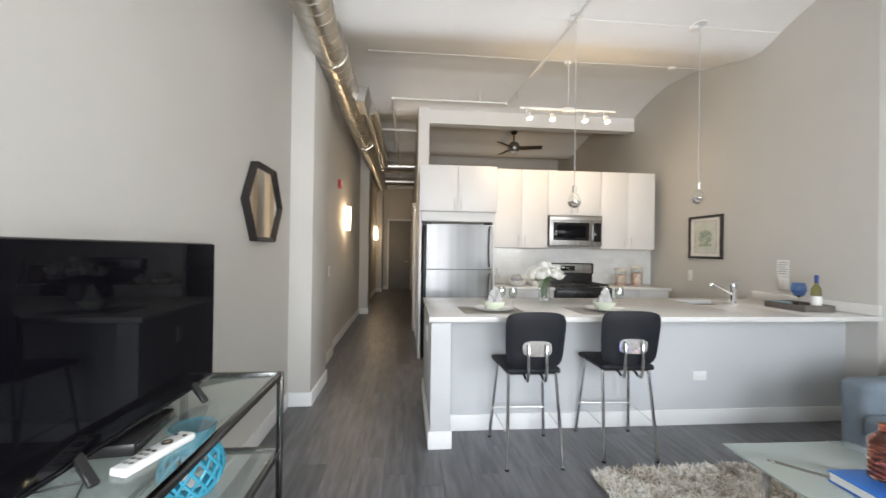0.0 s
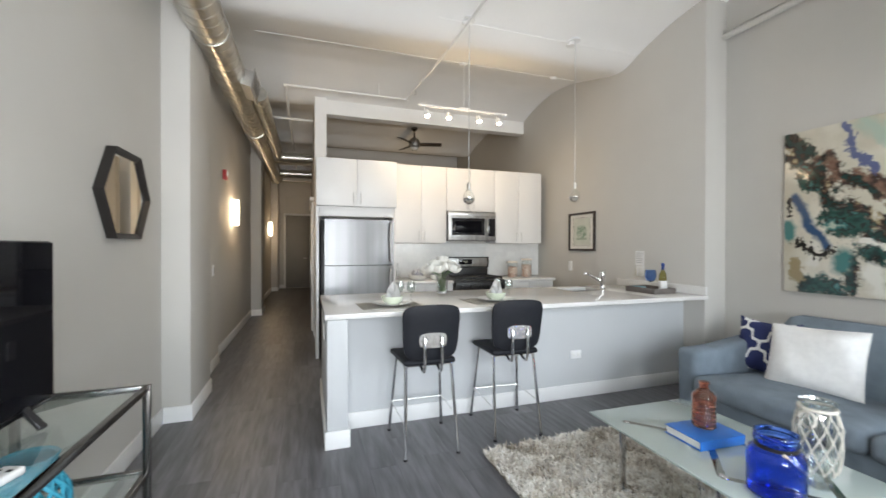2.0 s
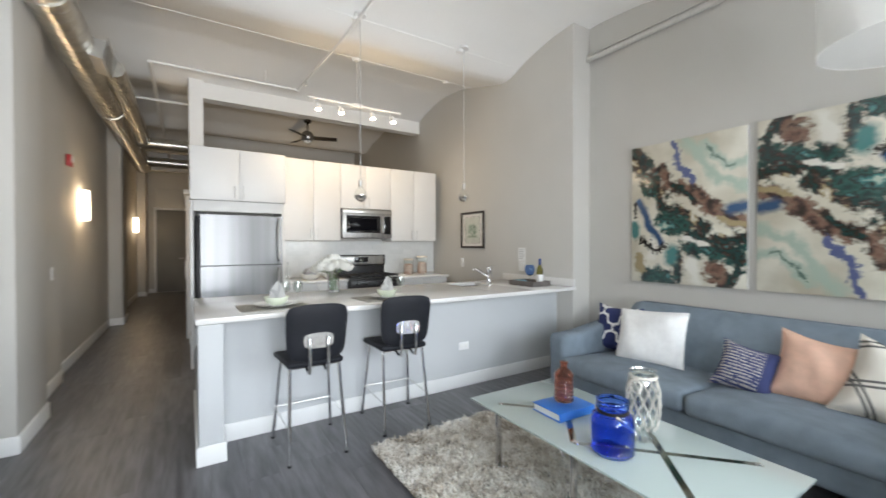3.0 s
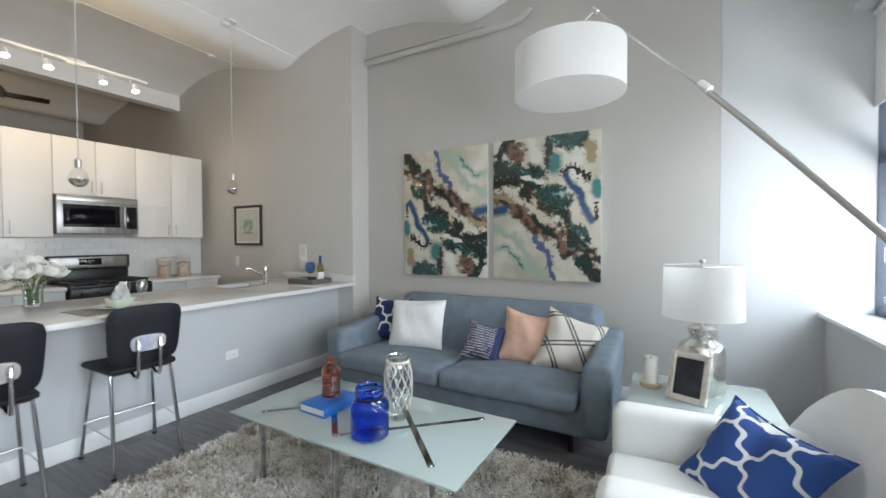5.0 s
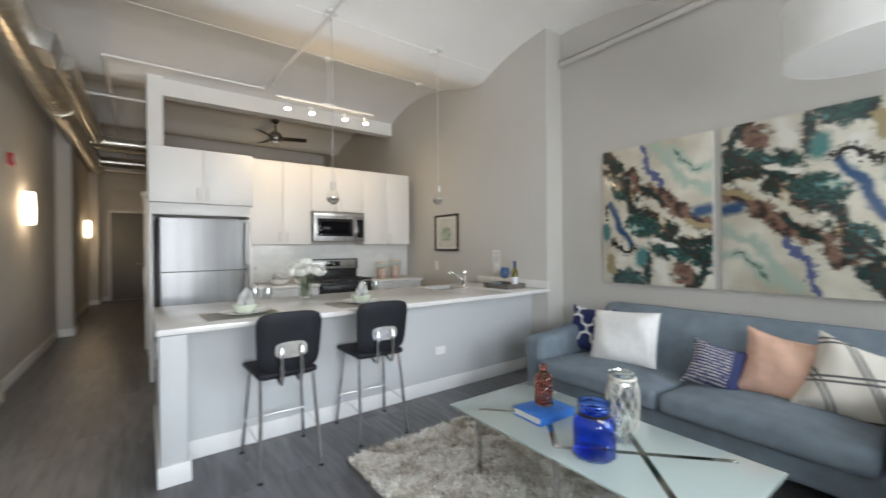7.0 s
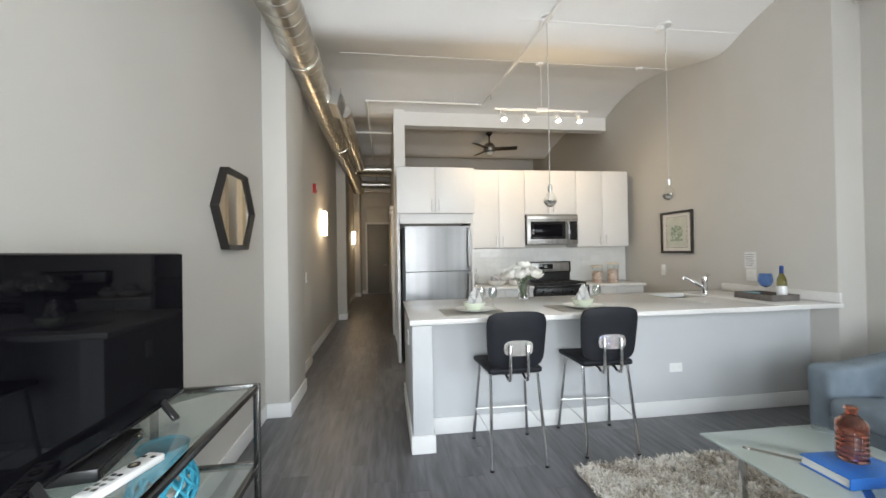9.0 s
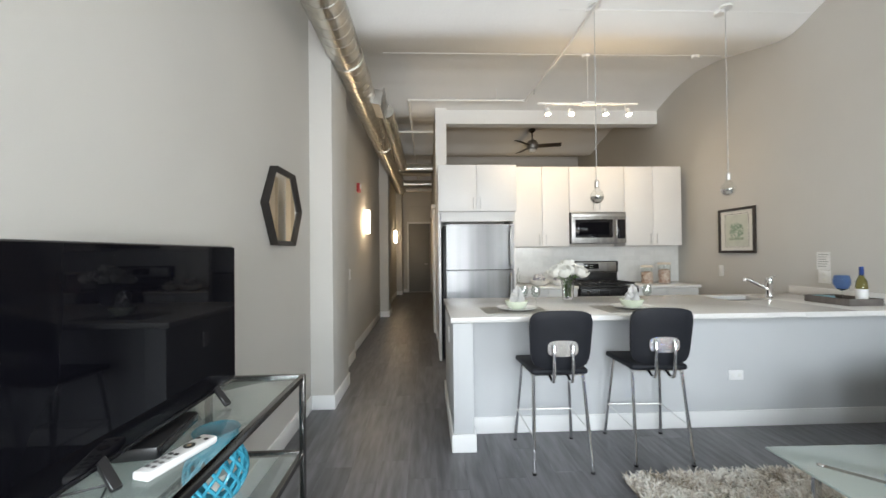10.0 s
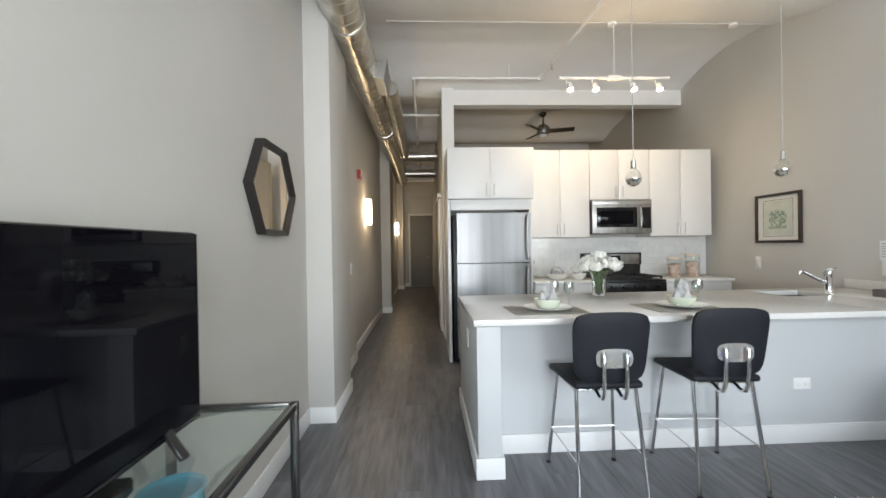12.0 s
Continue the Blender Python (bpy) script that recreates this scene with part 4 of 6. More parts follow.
bmesh.ops.recalc_face_normals(bm, faces=bm.faces[:])
part("spiral_pipe", bm, M_DUCT, dct)
for y in (1.9, 3.35, 6.4):
    bm = bmesh.new()
    part("collar", tube(bm, [(DX, y, DZ), (DX, y + 0.07, DZ)], DR + 0.009, 28), M_DUCT, dct, "galvanised joint collar")
for y in (3.05, 7.0):
    part("hanger_strap", B(DX - 0.012, DX + 0.012, y, y + 0.03, DZ + DR, vault(y), 0.0), M_DUCT, dct)
reg = part("register", B(0.10, 0.235, -0.24, 0.24, -0.085, 0.085), M_NICKEL, dct, "side register grille", False)
reg.matrix_basis = pose(DX, 4.5, DZ, 0, 12, 0)
part("flange", box(B(0.236, 0.246, -0.27, 0.27, -0.115, -0.088), 0.236, 0.246, -0.27, 0.27, 0.088, 0.115), M_NICKEL, reg, "", False)
for k in range(7):
    part("louvre", B(0.236, 0.250, -0.235, 0.235, -0.078 + 0.024 * k, -0.070 + 0.024 * k), M_NICKEL, reg, "", False)
for y, z in ((8.2, 3.19), (10.0, 3.17)):
    br = part("branch", T([(DX + DR, y, z), (0.085, y, z)], 0.10, 20), M_DUCT, dct, "galvanised branch duct")
    for k in range(6):
        part("seam_ring", T([(DX + DR + 0.06 + 0.11 * k, y, z), (DX + DR + 0.068 + 0.11 * k, y, z)], 0.104, 20), M_DUCT, br)

bm = bmesh.new()
prev = None
for k in range(28):
    y0_ = 4.77 + 0.125 * k
    for y, r_ in ((y0_, 0.09), (y0_ + 0.108, 0.09), (y0_ + 0.112, 0.094), (y0_ + 0.121, 0.094)):
        ring = [bm.verts.new((DX + 0.235 + r_ * math.cos(2 * math.pi * q / 20), y, DZ - 0.02 + r_ * math.sin(2 * math.pi * q / 20))) for q in range(20)]
        if prev:
            for q in range(20):
                bm.faces.new((prev[q], prev[(q + 1) % 20], ring[(q + 1) % 20], ring[q]))
        else:
            bm.faces.new(ring[::-1])
        prev = ring
bm.faces.new(prev)
bmesh.ops.recalc_face_normals(bm, faces=bm.faces[:])
part("return_pipe", bm, M_DUCT, dct, "second galvanised pipe alongside")

# ceiling fan in the far room
fan = thing("ceiling_fan", 2.06, 7.5, 3.36, 0, "brushed nickel ceiling fan with dark blades", "ceiling fan")
part("canopy", lathe([(0, 0.475), (0.07, 0.475), (0.062, 0.43), (0.025, 0.40), (0, 0.40)], 20), M_DARKMETAL, fan)
part("rod", T([(0, 0, 0.25), (0, 0, 0.41)], 0.016, 10), M_DARKMETAL, fan)
part("motor", lathe([(0, 0.06), (0.09, 0.065), (0.115, 0.10), (0.115, 0.19), (0.08, 0.235), (0.03, 0.26), (0, 0.26)], 28), M_STEEL, fan)
part("lamp_glass", lathe([(0, 0.0), (0.06, 0.012), (0.085, 0.04), (0.086, 0.06), (0, 0.06)], 24), M_PORCELAIN, fan)
for a in (-14, 106, 226):
    b = part("blade", B(0.10, 0.56, -0.068, 0.068, -0.004, 0.004, 0.003), M_WOODDARK, fan, "dark wooden fan blade")
    b.matrix_basis = pose(0, 0, 0.13, -15, 0, a)

# ---- hallway ----
for sy in (6.22, 12.2):
    s = thing("wall_sconce", -1.09, sy, 1.71, 0, "lit white glass wall sconce on hallway wall", "wall lamp", "hallway sconces")
    part("back_plate", B(0.0, 0.012, -0.05, 0.05, 0.05, 0.33, 0.003), M_NICKEL, s)
    bm = bmesh.new()
    rows = []
    for z in (0.0, 0.02, 0.36, 0.38):
        q = 0.94 if z in (0.0, 0.38) else 1
        rows.append([bm.verts.new((0.014 + 0.085 * q * math.sin(math.pi * k / 10), -0.07 * q * math.cos(math.pi * k / 10), z)) for k in range(11)])
    for a, b in zip(rows, rows[1:]):
        for k in range(10):
            bm.faces.new((a[k], a[k + 1], b[k + 1], b[k]))
    bmesh.ops.recalc_face_normals(bm, faces=bm.faces[:])
    part("diffuser", bm, M_SCONCE, s, "glowing white glass diffuser")
s = thing("fire_alarm", -1.09, 5.6, 2.36, 0, "red fire alarm strobe on hallway wall", "alarm")
part("housing", B(0, 0.045, -0.06, 0.06, -0.065, 0.065, 0.006), M_RED, s)
part("strobe", B(0.046, 0.06, -0.03, 0.03, -0.02, 0.05, 0.004), M_PORCELAIN, s)
plate("light_switch", -1.03, 4.66, 1.12, 0.08, 0.125, "+x", "white light switch on hallway wall", "switch", False)
d1 = structure("door_1", B(-0.70, 0.04, 13.765, 13.798, 0.02, 2.42, 0.004), M_DOOR, "dark grey flush door at hallway end", "door")
part("door_handle", T([(-0.04, 13.72, 1.0), (-0.15, 13.72, 1.0)], 0.01, 8), M_NICKEL, d1)
part("transom_panel", B(-0.70, 0.04, 13.775, 13.798, 2.50, 3.05, 0.004), M_WALL, d1, "painted panel above door")
part("door_frame", box(B(-0.76, -0.705, 13.75, 13.798, 0, 2.48, 0.004), -0.76, 0.085, 13.75, 13.798, 2.425, 2.49, 0.004), M_TRIM, d1, "painted door frame")
d2 = structure("door_2", B(0.045, 0.088, 6.42, 7.42, 0.015, 2.12, 0.003), M_TRIM, "white sliding door along hallway wall", "door")
part("door_track", B(0.02, 0.088, 6.38, 8.3, 2.14, 2.20, 0.003), M_TRIM, d2)
part("door_handle", B(0.03, 0.0445, 6.50, 6.53, 0.9, 1.15, 0.003), M_NICKEL, d2)
# soffit beams across the hall
structure("hall_beam", B(-0.90, 0.09, 11.4, 11.6, 3.22, 3.9), M_CEIL, "white painted beam across the hallway", "beam")

# kitchen wall fittings
plate("outlet_plate", 2.345, 2.6445, 0.398, 0.118, 0.075, "-y", "white duplex outlet on half wall", "outlet")
plate("outlet_plate", 3.6695, 3.21, 1.115, 0.115, 0.12, "-x", "white outlet above counter", "outlet")
plate("light_switch", 3.6695, 4.53, 1.115, 0.075, 0.14, "-x", "white switch on kitchen wall", "switch", False)
n = thing("paper_notice", 3.6695, 3.22, 1.265, -90, "small white paper notice on kitchen wall", "notice")
part("sheet", B(-0.065, 0.065, -0.002, 0, -0.085, 0.085), M_NAPKIN, n)
for k in range(6):
    part("text_line", B(-0.05, 0.05 - 0.012 * (k % 3), -0.0032, -0.0022, 0.055 - 0.022 * k, 0.062 - 0.022 * k), mat("grey_ink", (0.35, 0.35, 0.35), 0.8), n)
part("end_switch", B(0.106, 0.1145, 2.80, 2.88, 0.66, 0.78, 0.002), M_WHITE, top, "white outlet plate on island end")

# framed print
pf = thing("framed_print", 3.668, 4.257, 1.61, -90, "black framed print of a green tree on wall", "picture")
for a in ((-0.283, 0.283, 0.24, 0.27), (-0.283, 0.283, -0.27, -0.24), (-0.283, -0.253, -0.24, 0.24), (0.253, 0.283, -0.24, 0.24)):
    part("frame_side", B(a[0], a[1], -0.03, -0.001, a[2], a[3], 0.004), M_WOODDARK, pf, "black wooden frame")
part("mat_board", B(-0.253, 0.253, -0.012, -0.002, -0.24, 0.24), mat("mat_board", (0.74, 0.73, 0.69), 0.8, vary=0.03), pf, "cream mat board")
for a in ((-0.185, 0.185, 0.196, 0.2), (-0.185, 0.185, -0.2, -0.196), (-0.185, -0.181, -0.196, 0.196), (0.181, 0.185, -0.196, 0.196)):
    part("mat_line", B(a[0], a[1], -0.0135, -0.0122, a[2], a[3]), M_WOODDARK, pf, "thin dark line round the print")
part("sheet", B(-0.172, 0.172, -0.0145, -0.0125, -0.188, 0.188), mat("print_paper", (0.60, 0.62, 0.55), 0.8, vary=0.08, scale=8), pf)
bm = bmesh.new()
rr = random.Random(8)
for k in range(130):
    a, q = rr.uniform(0, 6.28), rr.random() ** 0.5
    cx, cz, s = 0.105 * q * math.cos(a), 0.0 + 0.095 * q * math.sin(a), rr.uniform(0.006, 0.015)
    vs = [bm.verts.new((cx + s * math.cos(b + a) * 1.0, -0.0152 - 0.00001 * k, cz + s * math.sin(b + a) * 0.8)) for b in (0, 1.2, 2.5, 3.7, 5)]
    bm.faces.new(vs)
part("painted_tree", bm, mat("leaf_ink", (0.26, 0.35, 0.26), 0.8, vary=0.4, scale=40), pf, "green painted tree", False)
part("painted_ground", B(-0.11, 0.11, -0.0165, -0.0147, -0.115, -0.085), mat("ground_ink", (0.36, 0.42, 0.33), 0.8, vary=0.3, scale=40), pf)

# ---- living room materials ----


def mnode(t, op, a, b=None, c=None):
    """A math node; each input is a socket or a number."""
    n = t.nodes.new("ShaderNodeMath")
    n.operation = op
    for k, v_ in enumerate((a, b, c)):
        if v_ is None:
            continue
        if isinstance(v_, (int, float)):
            n.inputs[k].default_value = v_
        else:
            t.links.new(v_, n.inputs[k])
    return n.outputs[0]


def pattern_base(name, rough, bump=0.4, bscale=400):
    m = bpy.data.materials.new(name)
    m.use_nodes = True
    t = m.node_tree
    b = t.nodes["Principled BSDF"]
    b.inputs["Roughness"].default_value = rough
    co = t.nodes.new("ShaderNodeTexCoord")
    sp = t.nodes.new("ShaderNodeSeparateXYZ")
    t.links.new(co.outputs["Object"], sp.inputs[0])
    if bump:
        n2 = t.nodes.new("ShaderNodeTexNoise")
        n2.inputs["Scale"].default_value = bscale
        t.links.new(co.outputs["Object"], n2.inputs["Vector"])
        bp = t.nodes.new("ShaderNodeBump")
        bp.inputs["Strength"].default_value, bp.inputs["Distance"].default_value = bump, 0.003
        t.links.new(n2.outputs["Fac"], bp.inputs["Height"])
        t.links.new(bp.outputs[0], b.inputs["Normal"])
    return m, t, b, co, sp.outputs["X"], sp.outputs["Z"]


def two_tone(t, b, mask, ca, cb):
    mx = t.nodes.new("ShaderNodeMix")
    mx.data_type = "RGBA"
    mx.inputs["A"].default_value, mx.inputs["B"].default_value = (*ca, 1), (*cb, 1)
    t.links.new(mask, mx.inputs["Factor"])
    t.links.new(mx.outputs["Result"], b.inputs["Base Color"])


def trellis_mat(name, ground, line, px, pz, width):
    m, t, b, co, x, z = pattern_base(name, 0.85)
    u_ = mnode(t, "ADD", mnode(t, "DIVIDE", x, px), mnode(t, "DIVIDE", z, pz))
    v_ = mnode(t, "SUBTRACT", mnode(t, "DIVIDE", x, px), mnode(t, "DIVIDE", z, pz))
    masks = []
    for p_, q_ in ((u_, v_), (v_, u_)):
        wave = mnode(t, "MULTIPLY", mnode(t, "SINE", mnode(t, "MULTIPLY", q_, 4 * math.pi)), 0.06)
        f_ = mnode(t, "FRACT", mnode(t, "ADD", mnode(t, "ADD", p_, wave), 10.5))
        masks.append(mnode(t, "LESS_THAN", mnode(t, "ABSOLUTE", mnode(t, "SUBTRACT", f_, 0.5)), width))
    mask = mnode(t, "MAXIMUM", masks[0], masks[1])
    two_tone(t, b, mask, ground, line)
    return m


def stripe_mat(name, ground, line):
    """Crossing bundles of diagonal lines."""
    m, t, b, co, x, z = pattern_base(name, 0.85)
    masks = []
    for ax, az, period, off in ((0.80, 0.60, 0.21, 0.03), (0.80, 0.60, 0.21, 0.055), (-0.35, 0.94, 0.23, 0.10), (-0.35, 0.94, 0.23, 0.13)):
        s = mnode(t, "ADD", mnode(t, "MULTIPLY", x, ax), mnode(t, "MULTIPLY", z, az))
        f_ = mnode(t, "FRACT", mnode(t, "DIVIDE", mnode(t, "ADD", s, 10 + off), period))
        masks.append(mnode(t, "LESS_THAN", f_, 0.062))
    k = masks[0]
    for q in masks[1:]:
        k = mnode(t, "MAXIMUM", k, q)
    two_tone(t, b, k, ground, line)
    return m


def knit_mat(name, ground, line):
    m, t, b, co, x, z = pattern_base(name, 0.9)
    fx = mnode(t, "FRACT", mnode(t, "MULTIPLY", mnode(t, "ADD", x, 10), 62))
    fz = mnode(t, "FRACT", mnode(t, "MULTIPLY", mnode(t, "ADD", z, 10), 46))
    k = mnode(t, "MULTIPLY", mnode(t, "LESS_THAN", fx, 0.70), mnode(t, "LESS_THAN", fz, 0.58))
    nz = t.nodes.new("ShaderNodeTexNoise")
    nz.inputs["Scale"].default_value = 60
    t.links.new(co.outputs["Object"], nz.inputs["Vector"])
    k = mnode(t, "MULTIPLY", k, mnode(t, "GREATER_THAN", nz.outputs["Fac"], 0.42))
    k = mnode(t, "MULTIPLY", k, mnode(t, "LESS_THAN", x, 0.085))
    two_tone(t, b, k, ground, line)
    return m


def painting_mat():
    """Poured and blotted paint: soft strokes with ragged edges on a cream ground."""
    m, t, b, co, x, z = pattern_base("poured_paint", 0.16, 0.0)
    b.inputs["Coat Weight"].default_value = 0.4

    def vec(op, a, c):
        n = t.nodes.new("ShaderNodeVectorMath")
        n.operation = op
        for k, v_ in enumerate((a, c)):
            if v_ is None:
                continue
            if isinstance(v_, tuple):
                n.inputs[k].default_value = v_
            else:
                t.links.new(v_, n.inputs[k])
        return n

    def nz(scale, detail, rough=0.6, off=0.0, colour=False):
        n = t.nodes.new("ShaderNodeTexNoise")
        n.inputs["Scale"].default_value, n.inputs["Detail"].default_value, n.inputs["Roughness"].default_value = scale, detail, rough
        t.links.new(vec("ADD", co.outputs["Object"], (off, off * 0.3, -off)).outputs[0], n.inputs["Vector"])
        return n.outputs["Color" if colour else "Fac"]

    flat = t.nodes.new("ShaderNodeCombineXYZ")
    t.links.new(x, flat.inputs["X"])
    t.links.new(z, flat.inputs["Z"])
    warp = vec("MULTIPLY", vec("SUBTRACT", nz(6.5, 9, 0.66, 3.0, True), (0.5, 0.5, 0.5)).outputs[0], (0.24, 0.0, 0.24)).outputs[0]
    place = [vec("ADD", flat.outputs[0], warp).outputs[0]]
    patch = nz(11, 8, 0.7, 8.0)
    speck = nz(34, 6, 0.6, 15.0)

    def near(p0, p1):
        """Distance from the line between two places of the canvas."""
        dx_, dz_ = p1[0] - p0[0], p1[1] - p0[1]
        l2 = max(1e-6, dx_ * dx_ + dz_ * dz_)
        q = vec("SUBTRACT", place[0], (p0[0], 0.0, p0[1])).outputs[0]
        u = mnode(t, "MINIMUM", mnode(t, "MAXIMUM", vec("DOT_PRODUCT", q, (dx_ / l2, 0.0, dz_ / l2)).outputs["Value"], 0.0), 1.0)
        sc = t.nodes.new("ShaderNodeVectorMath")
        sc.operation = "SCALE"
        sc.inputs[0].default_value = (dx_, 0.0, dz_)
        t.links.new(u, sc.inputs["Scale"])
        return vec("LENGTH", vec("SUBTRACT", q, sc.outputs[0]).outputs[0], None).outputs["Value"]

    tone = t.nodes.new("ShaderNodeValToRGB")
    tone.color_ramp.elements[0].position, tone.color_ramp.elements[0].color = 0.35, (0.50, 0.46, 0.36, 1)
    tone.color_ramp.elements[1].position, tone.color_ramp.elements[1].color = 0.62, (0.70, 0.67, 0.57, 1)
    t.links.new(nz(3.0, 4, 0.5, 22.0), tone.inputs["Fac"])
    state = [tone.outputs[0]]

    def stroke(pts, wide, colour, soft=0.5, broken=0.5, grain=patch):
        """Lays one stroke of paint over what is there."""
        d = near(pts[0], pts[1])
        for p0, p1 in zip(pts[1:], pts[2:]):
            d = mnode(t, "MINIMUM", d, near(p0, p1))
        d = mnode(t, "ADD", d, mnode(t, "MULTIPLY", mnode(t, "SUBTRACT", grain, 0.5), broken * wide * 5))
        r = t.nodes.new("ShaderNodeMapRange")
        r.inputs["From Min"].default_value, r.inputs["From Max"].default_value = wide * 1.12 * (1 + 0.7 * soft), wide * 1.12 * (1 - 0.7 * soft)
        t.links.new(d, r.inputs["Value"])
        mx = t.nodes.new("ShaderNodeMix")
        mx.data_type = "RGBA"
        t.links.new(r.outputs[0], mx.inputs["Factor"])
        t.links.new(state[0], mx.inputs["A"])
        if isinstance(colour, tuple):
            mx.inputs["B"].default_value = (*colour, 1)
        else:
            t.links.new(colour, mx.inputs["B"])
        state[0] = mx.outputs["Result"]

    dark, green, brown, umber = (0.022, 0.020, 0.017), (0.018, 0.055, 0.048), (0.19, 0.105, 0.075), (0.07, 0.042, 0.033)
    blue, violet, teal, pale, ochre, white = (0.035, 0.085, 0.18), (0.10, 0.12, 0.24), (0.05, 0.19, 0.18), (0.40, 0.48, 0.40), (0.34, 0.27, 0.15), (0.74, 0.72, 0.65)
    fine = nz(21, 9, 0.68, 31.0)

    def mottle(stops, scale, off):
        """Several paints run into one another."""
        cr = t.nodes.new("ShaderNodeValToRGB")
        el = cr.color_ramp.elements
        el[0].position, el[0].color = stops[0][0], (*stops[0][1], 1)
        el[1].position, el[1].color = stops[-1][0], (*stops[-1][1], 1)
        for q, c_ in stops[1:-1]:
            el.new(q).color = (*c_, 1)
        t.links.new(nz(scale, 5, 0.55, off), cr.inputs["Fac"])
        return cr.outputs[0]

    cream = (0.62, 0.58, 0.48)
    deep = mottle([(0.30, cream), (0.36, ochre), (0.40, umber), (0.46, dark), (0.53, green), (0.58, dark), (0.63, umber), (0.69, teal)], 9, 40.0)
    jade = mottle([(0.30, dark), (0.44, green), (0.52, (0.03, 0.10, 0.085)), (0.57, dark), (0.64, teal), (0.70, pale)], 9, 47.0)
    earth = mottle([(0.32, dark), (0.42, umber), (0.50, brown), (0.56, (0.22, 0.14, 0.10)), (0.62, umber), (0.68, dark)], 8, 53.0)
    # pale veils in the upper corner
    stroke([(0.16, 0.60), (0.33, 0.38), (0.52, 0.39)], 0.030, pale, 0.9, 0.3)
    stroke([(0.10, 0.52), (0.27, 0.26), (0.52, 0.17)], 0.034, pale, 0.9, 0.3)
    stroke([(0.17, 0.58), (0.34, 0.37), (0.40, 0.39)], 0.006, (0.10, 0.16, 0.13), 0.7, 0.5)
    stroke([(0.02, 0.62), (0.12, 0.50)], 0.05, pale, 0.9, 0.4)
    # brown ridge and its darker foot
    stroke([(-0.22, 0.42), (-0.18, 0.36)], 0.055, earth, 0.35, 0.62, fine)
    stroke([(-0.16, 0.25), (0.12, 0.15), (0.27, -0.02), (0.48, -0.13)], 0.060, earth, 0.35, 0.62, fine)
    stroke([(-0.10, 0.24), (0.10, 0.10)], 0.026, deep, 0.35, 0.75, fine)
    stroke([(0.30, -0.08), (0.50, -0.16)], 0.022, ochre, 0.35, 0.75, fine)
    stroke([(-0.06, 0.0), (0.18, -0.15)], 0.048, deep, 0.35, 0.62, fine)
    # the dark run from the upper edge to the lower corner
    stroke([(-0.48, 0.62), (-0.32, 0.50), (-0.42, 0.40)], 0.050, deep, 0.35, 0.75, fine)
    stroke([(-0.45, 0.46), (-0.26, 0.28), (-0.18, 0.08), (-0.02, -0.12), (0.18, -0.28), (0.48, -0.27)], 0.058, deep, 0.35, 0.69, fine)
    stroke([(-0.40, 0.30), (-0.28, 0.16)], 0.030, jade, 0.35, 0.75, fine)
    stroke([(-0.16, -0.08), (-0.04, -0.14)], 0.085, jade, 0.35, 0.75, fine)
    stroke([(0.08, -0.32), (0.20, -0.36), (0.42, -0.40)], 0.070, jade, 0.35, 0.88, fine)
    stroke([(0.30, -0.30), (0.46, -0.44)], 0.040, deep, 0.35, 0.88, fine)
    stroke([(-0.02, -0.40), (-0.06, -0.64)], 0.045, deep, 0.35, 0.75, fine)
    stroke([(-0.34, -0.62), (-0.14, -0.60)], 0.065, jade, 0.35, 0.75, fine)
    stroke([(0.26, -0.50), (0.34, -0.64)], 0.060, earth, 0.35, 0.75, fine)
    stroke([(0.44, -0.50), (0.40, -0.64)], 0.040, deep, 0.35, 0.88, fine)
    stroke([(-0.42, -0.46), (-0.40, -0.54)], 0.040, ochre, 0.35, 0.75, fine)
    # turquoise and blue, laid on with a steadier hand
    place[0] = vec("ADD", flat.outputs[0], vec("MULTIPLY", warp, (0.35, 0.0, 0.35)).outputs[0]).outputs[0]
    stroke([(-0.09, -0.36), (-0.10, -0.44)], 0.055, teal, 0.7, 0.4)
    stroke([(-0.48, -0.12), (-0.46, -0.20)], 0.050, teal, 0.5, 0.4)
    stroke([(-0.42, 0.13), (-0.33, -0.10), (-0.20, -0.30)], 0.028, blue, 0.6, 0.6)
    stroke([(0.38, 0.0), (0.52, 0.01)], 0.040, blue, 0.8, 0.4)
    stroke([(-0.08, 0.64), (-0.05, 0.46), (0.08, 0.27)], 0.022, violet, 0.3, 1.5, fine)
    # splashes left bare, and fine black spatter
    stroke([(-0.28, -0.30), (-0.30, -0.42)], 0.040, white, 0.6, 0.6)
    stroke([(0.08, -0.48), (0.12, -0.60)], 0.050, white, 0.6, 0.6)
    stroke([(0.02, -0.25), (0.22, -0.30)], 0.016, white, 0.4, 1.3, fine)
    stroke([(-0.40, -0.26), (-0.26, -0.36), (-0.16, -0.32)], 0.022, dark, 0.2, 1.9, speck)
    stroke([(-0.46, 0.10), (-0.47, -0.02)], 0.016, dark, 0.2, 1.9, speck)
    t.links.new(state[0], b.inputs["Base Color"])
    return m


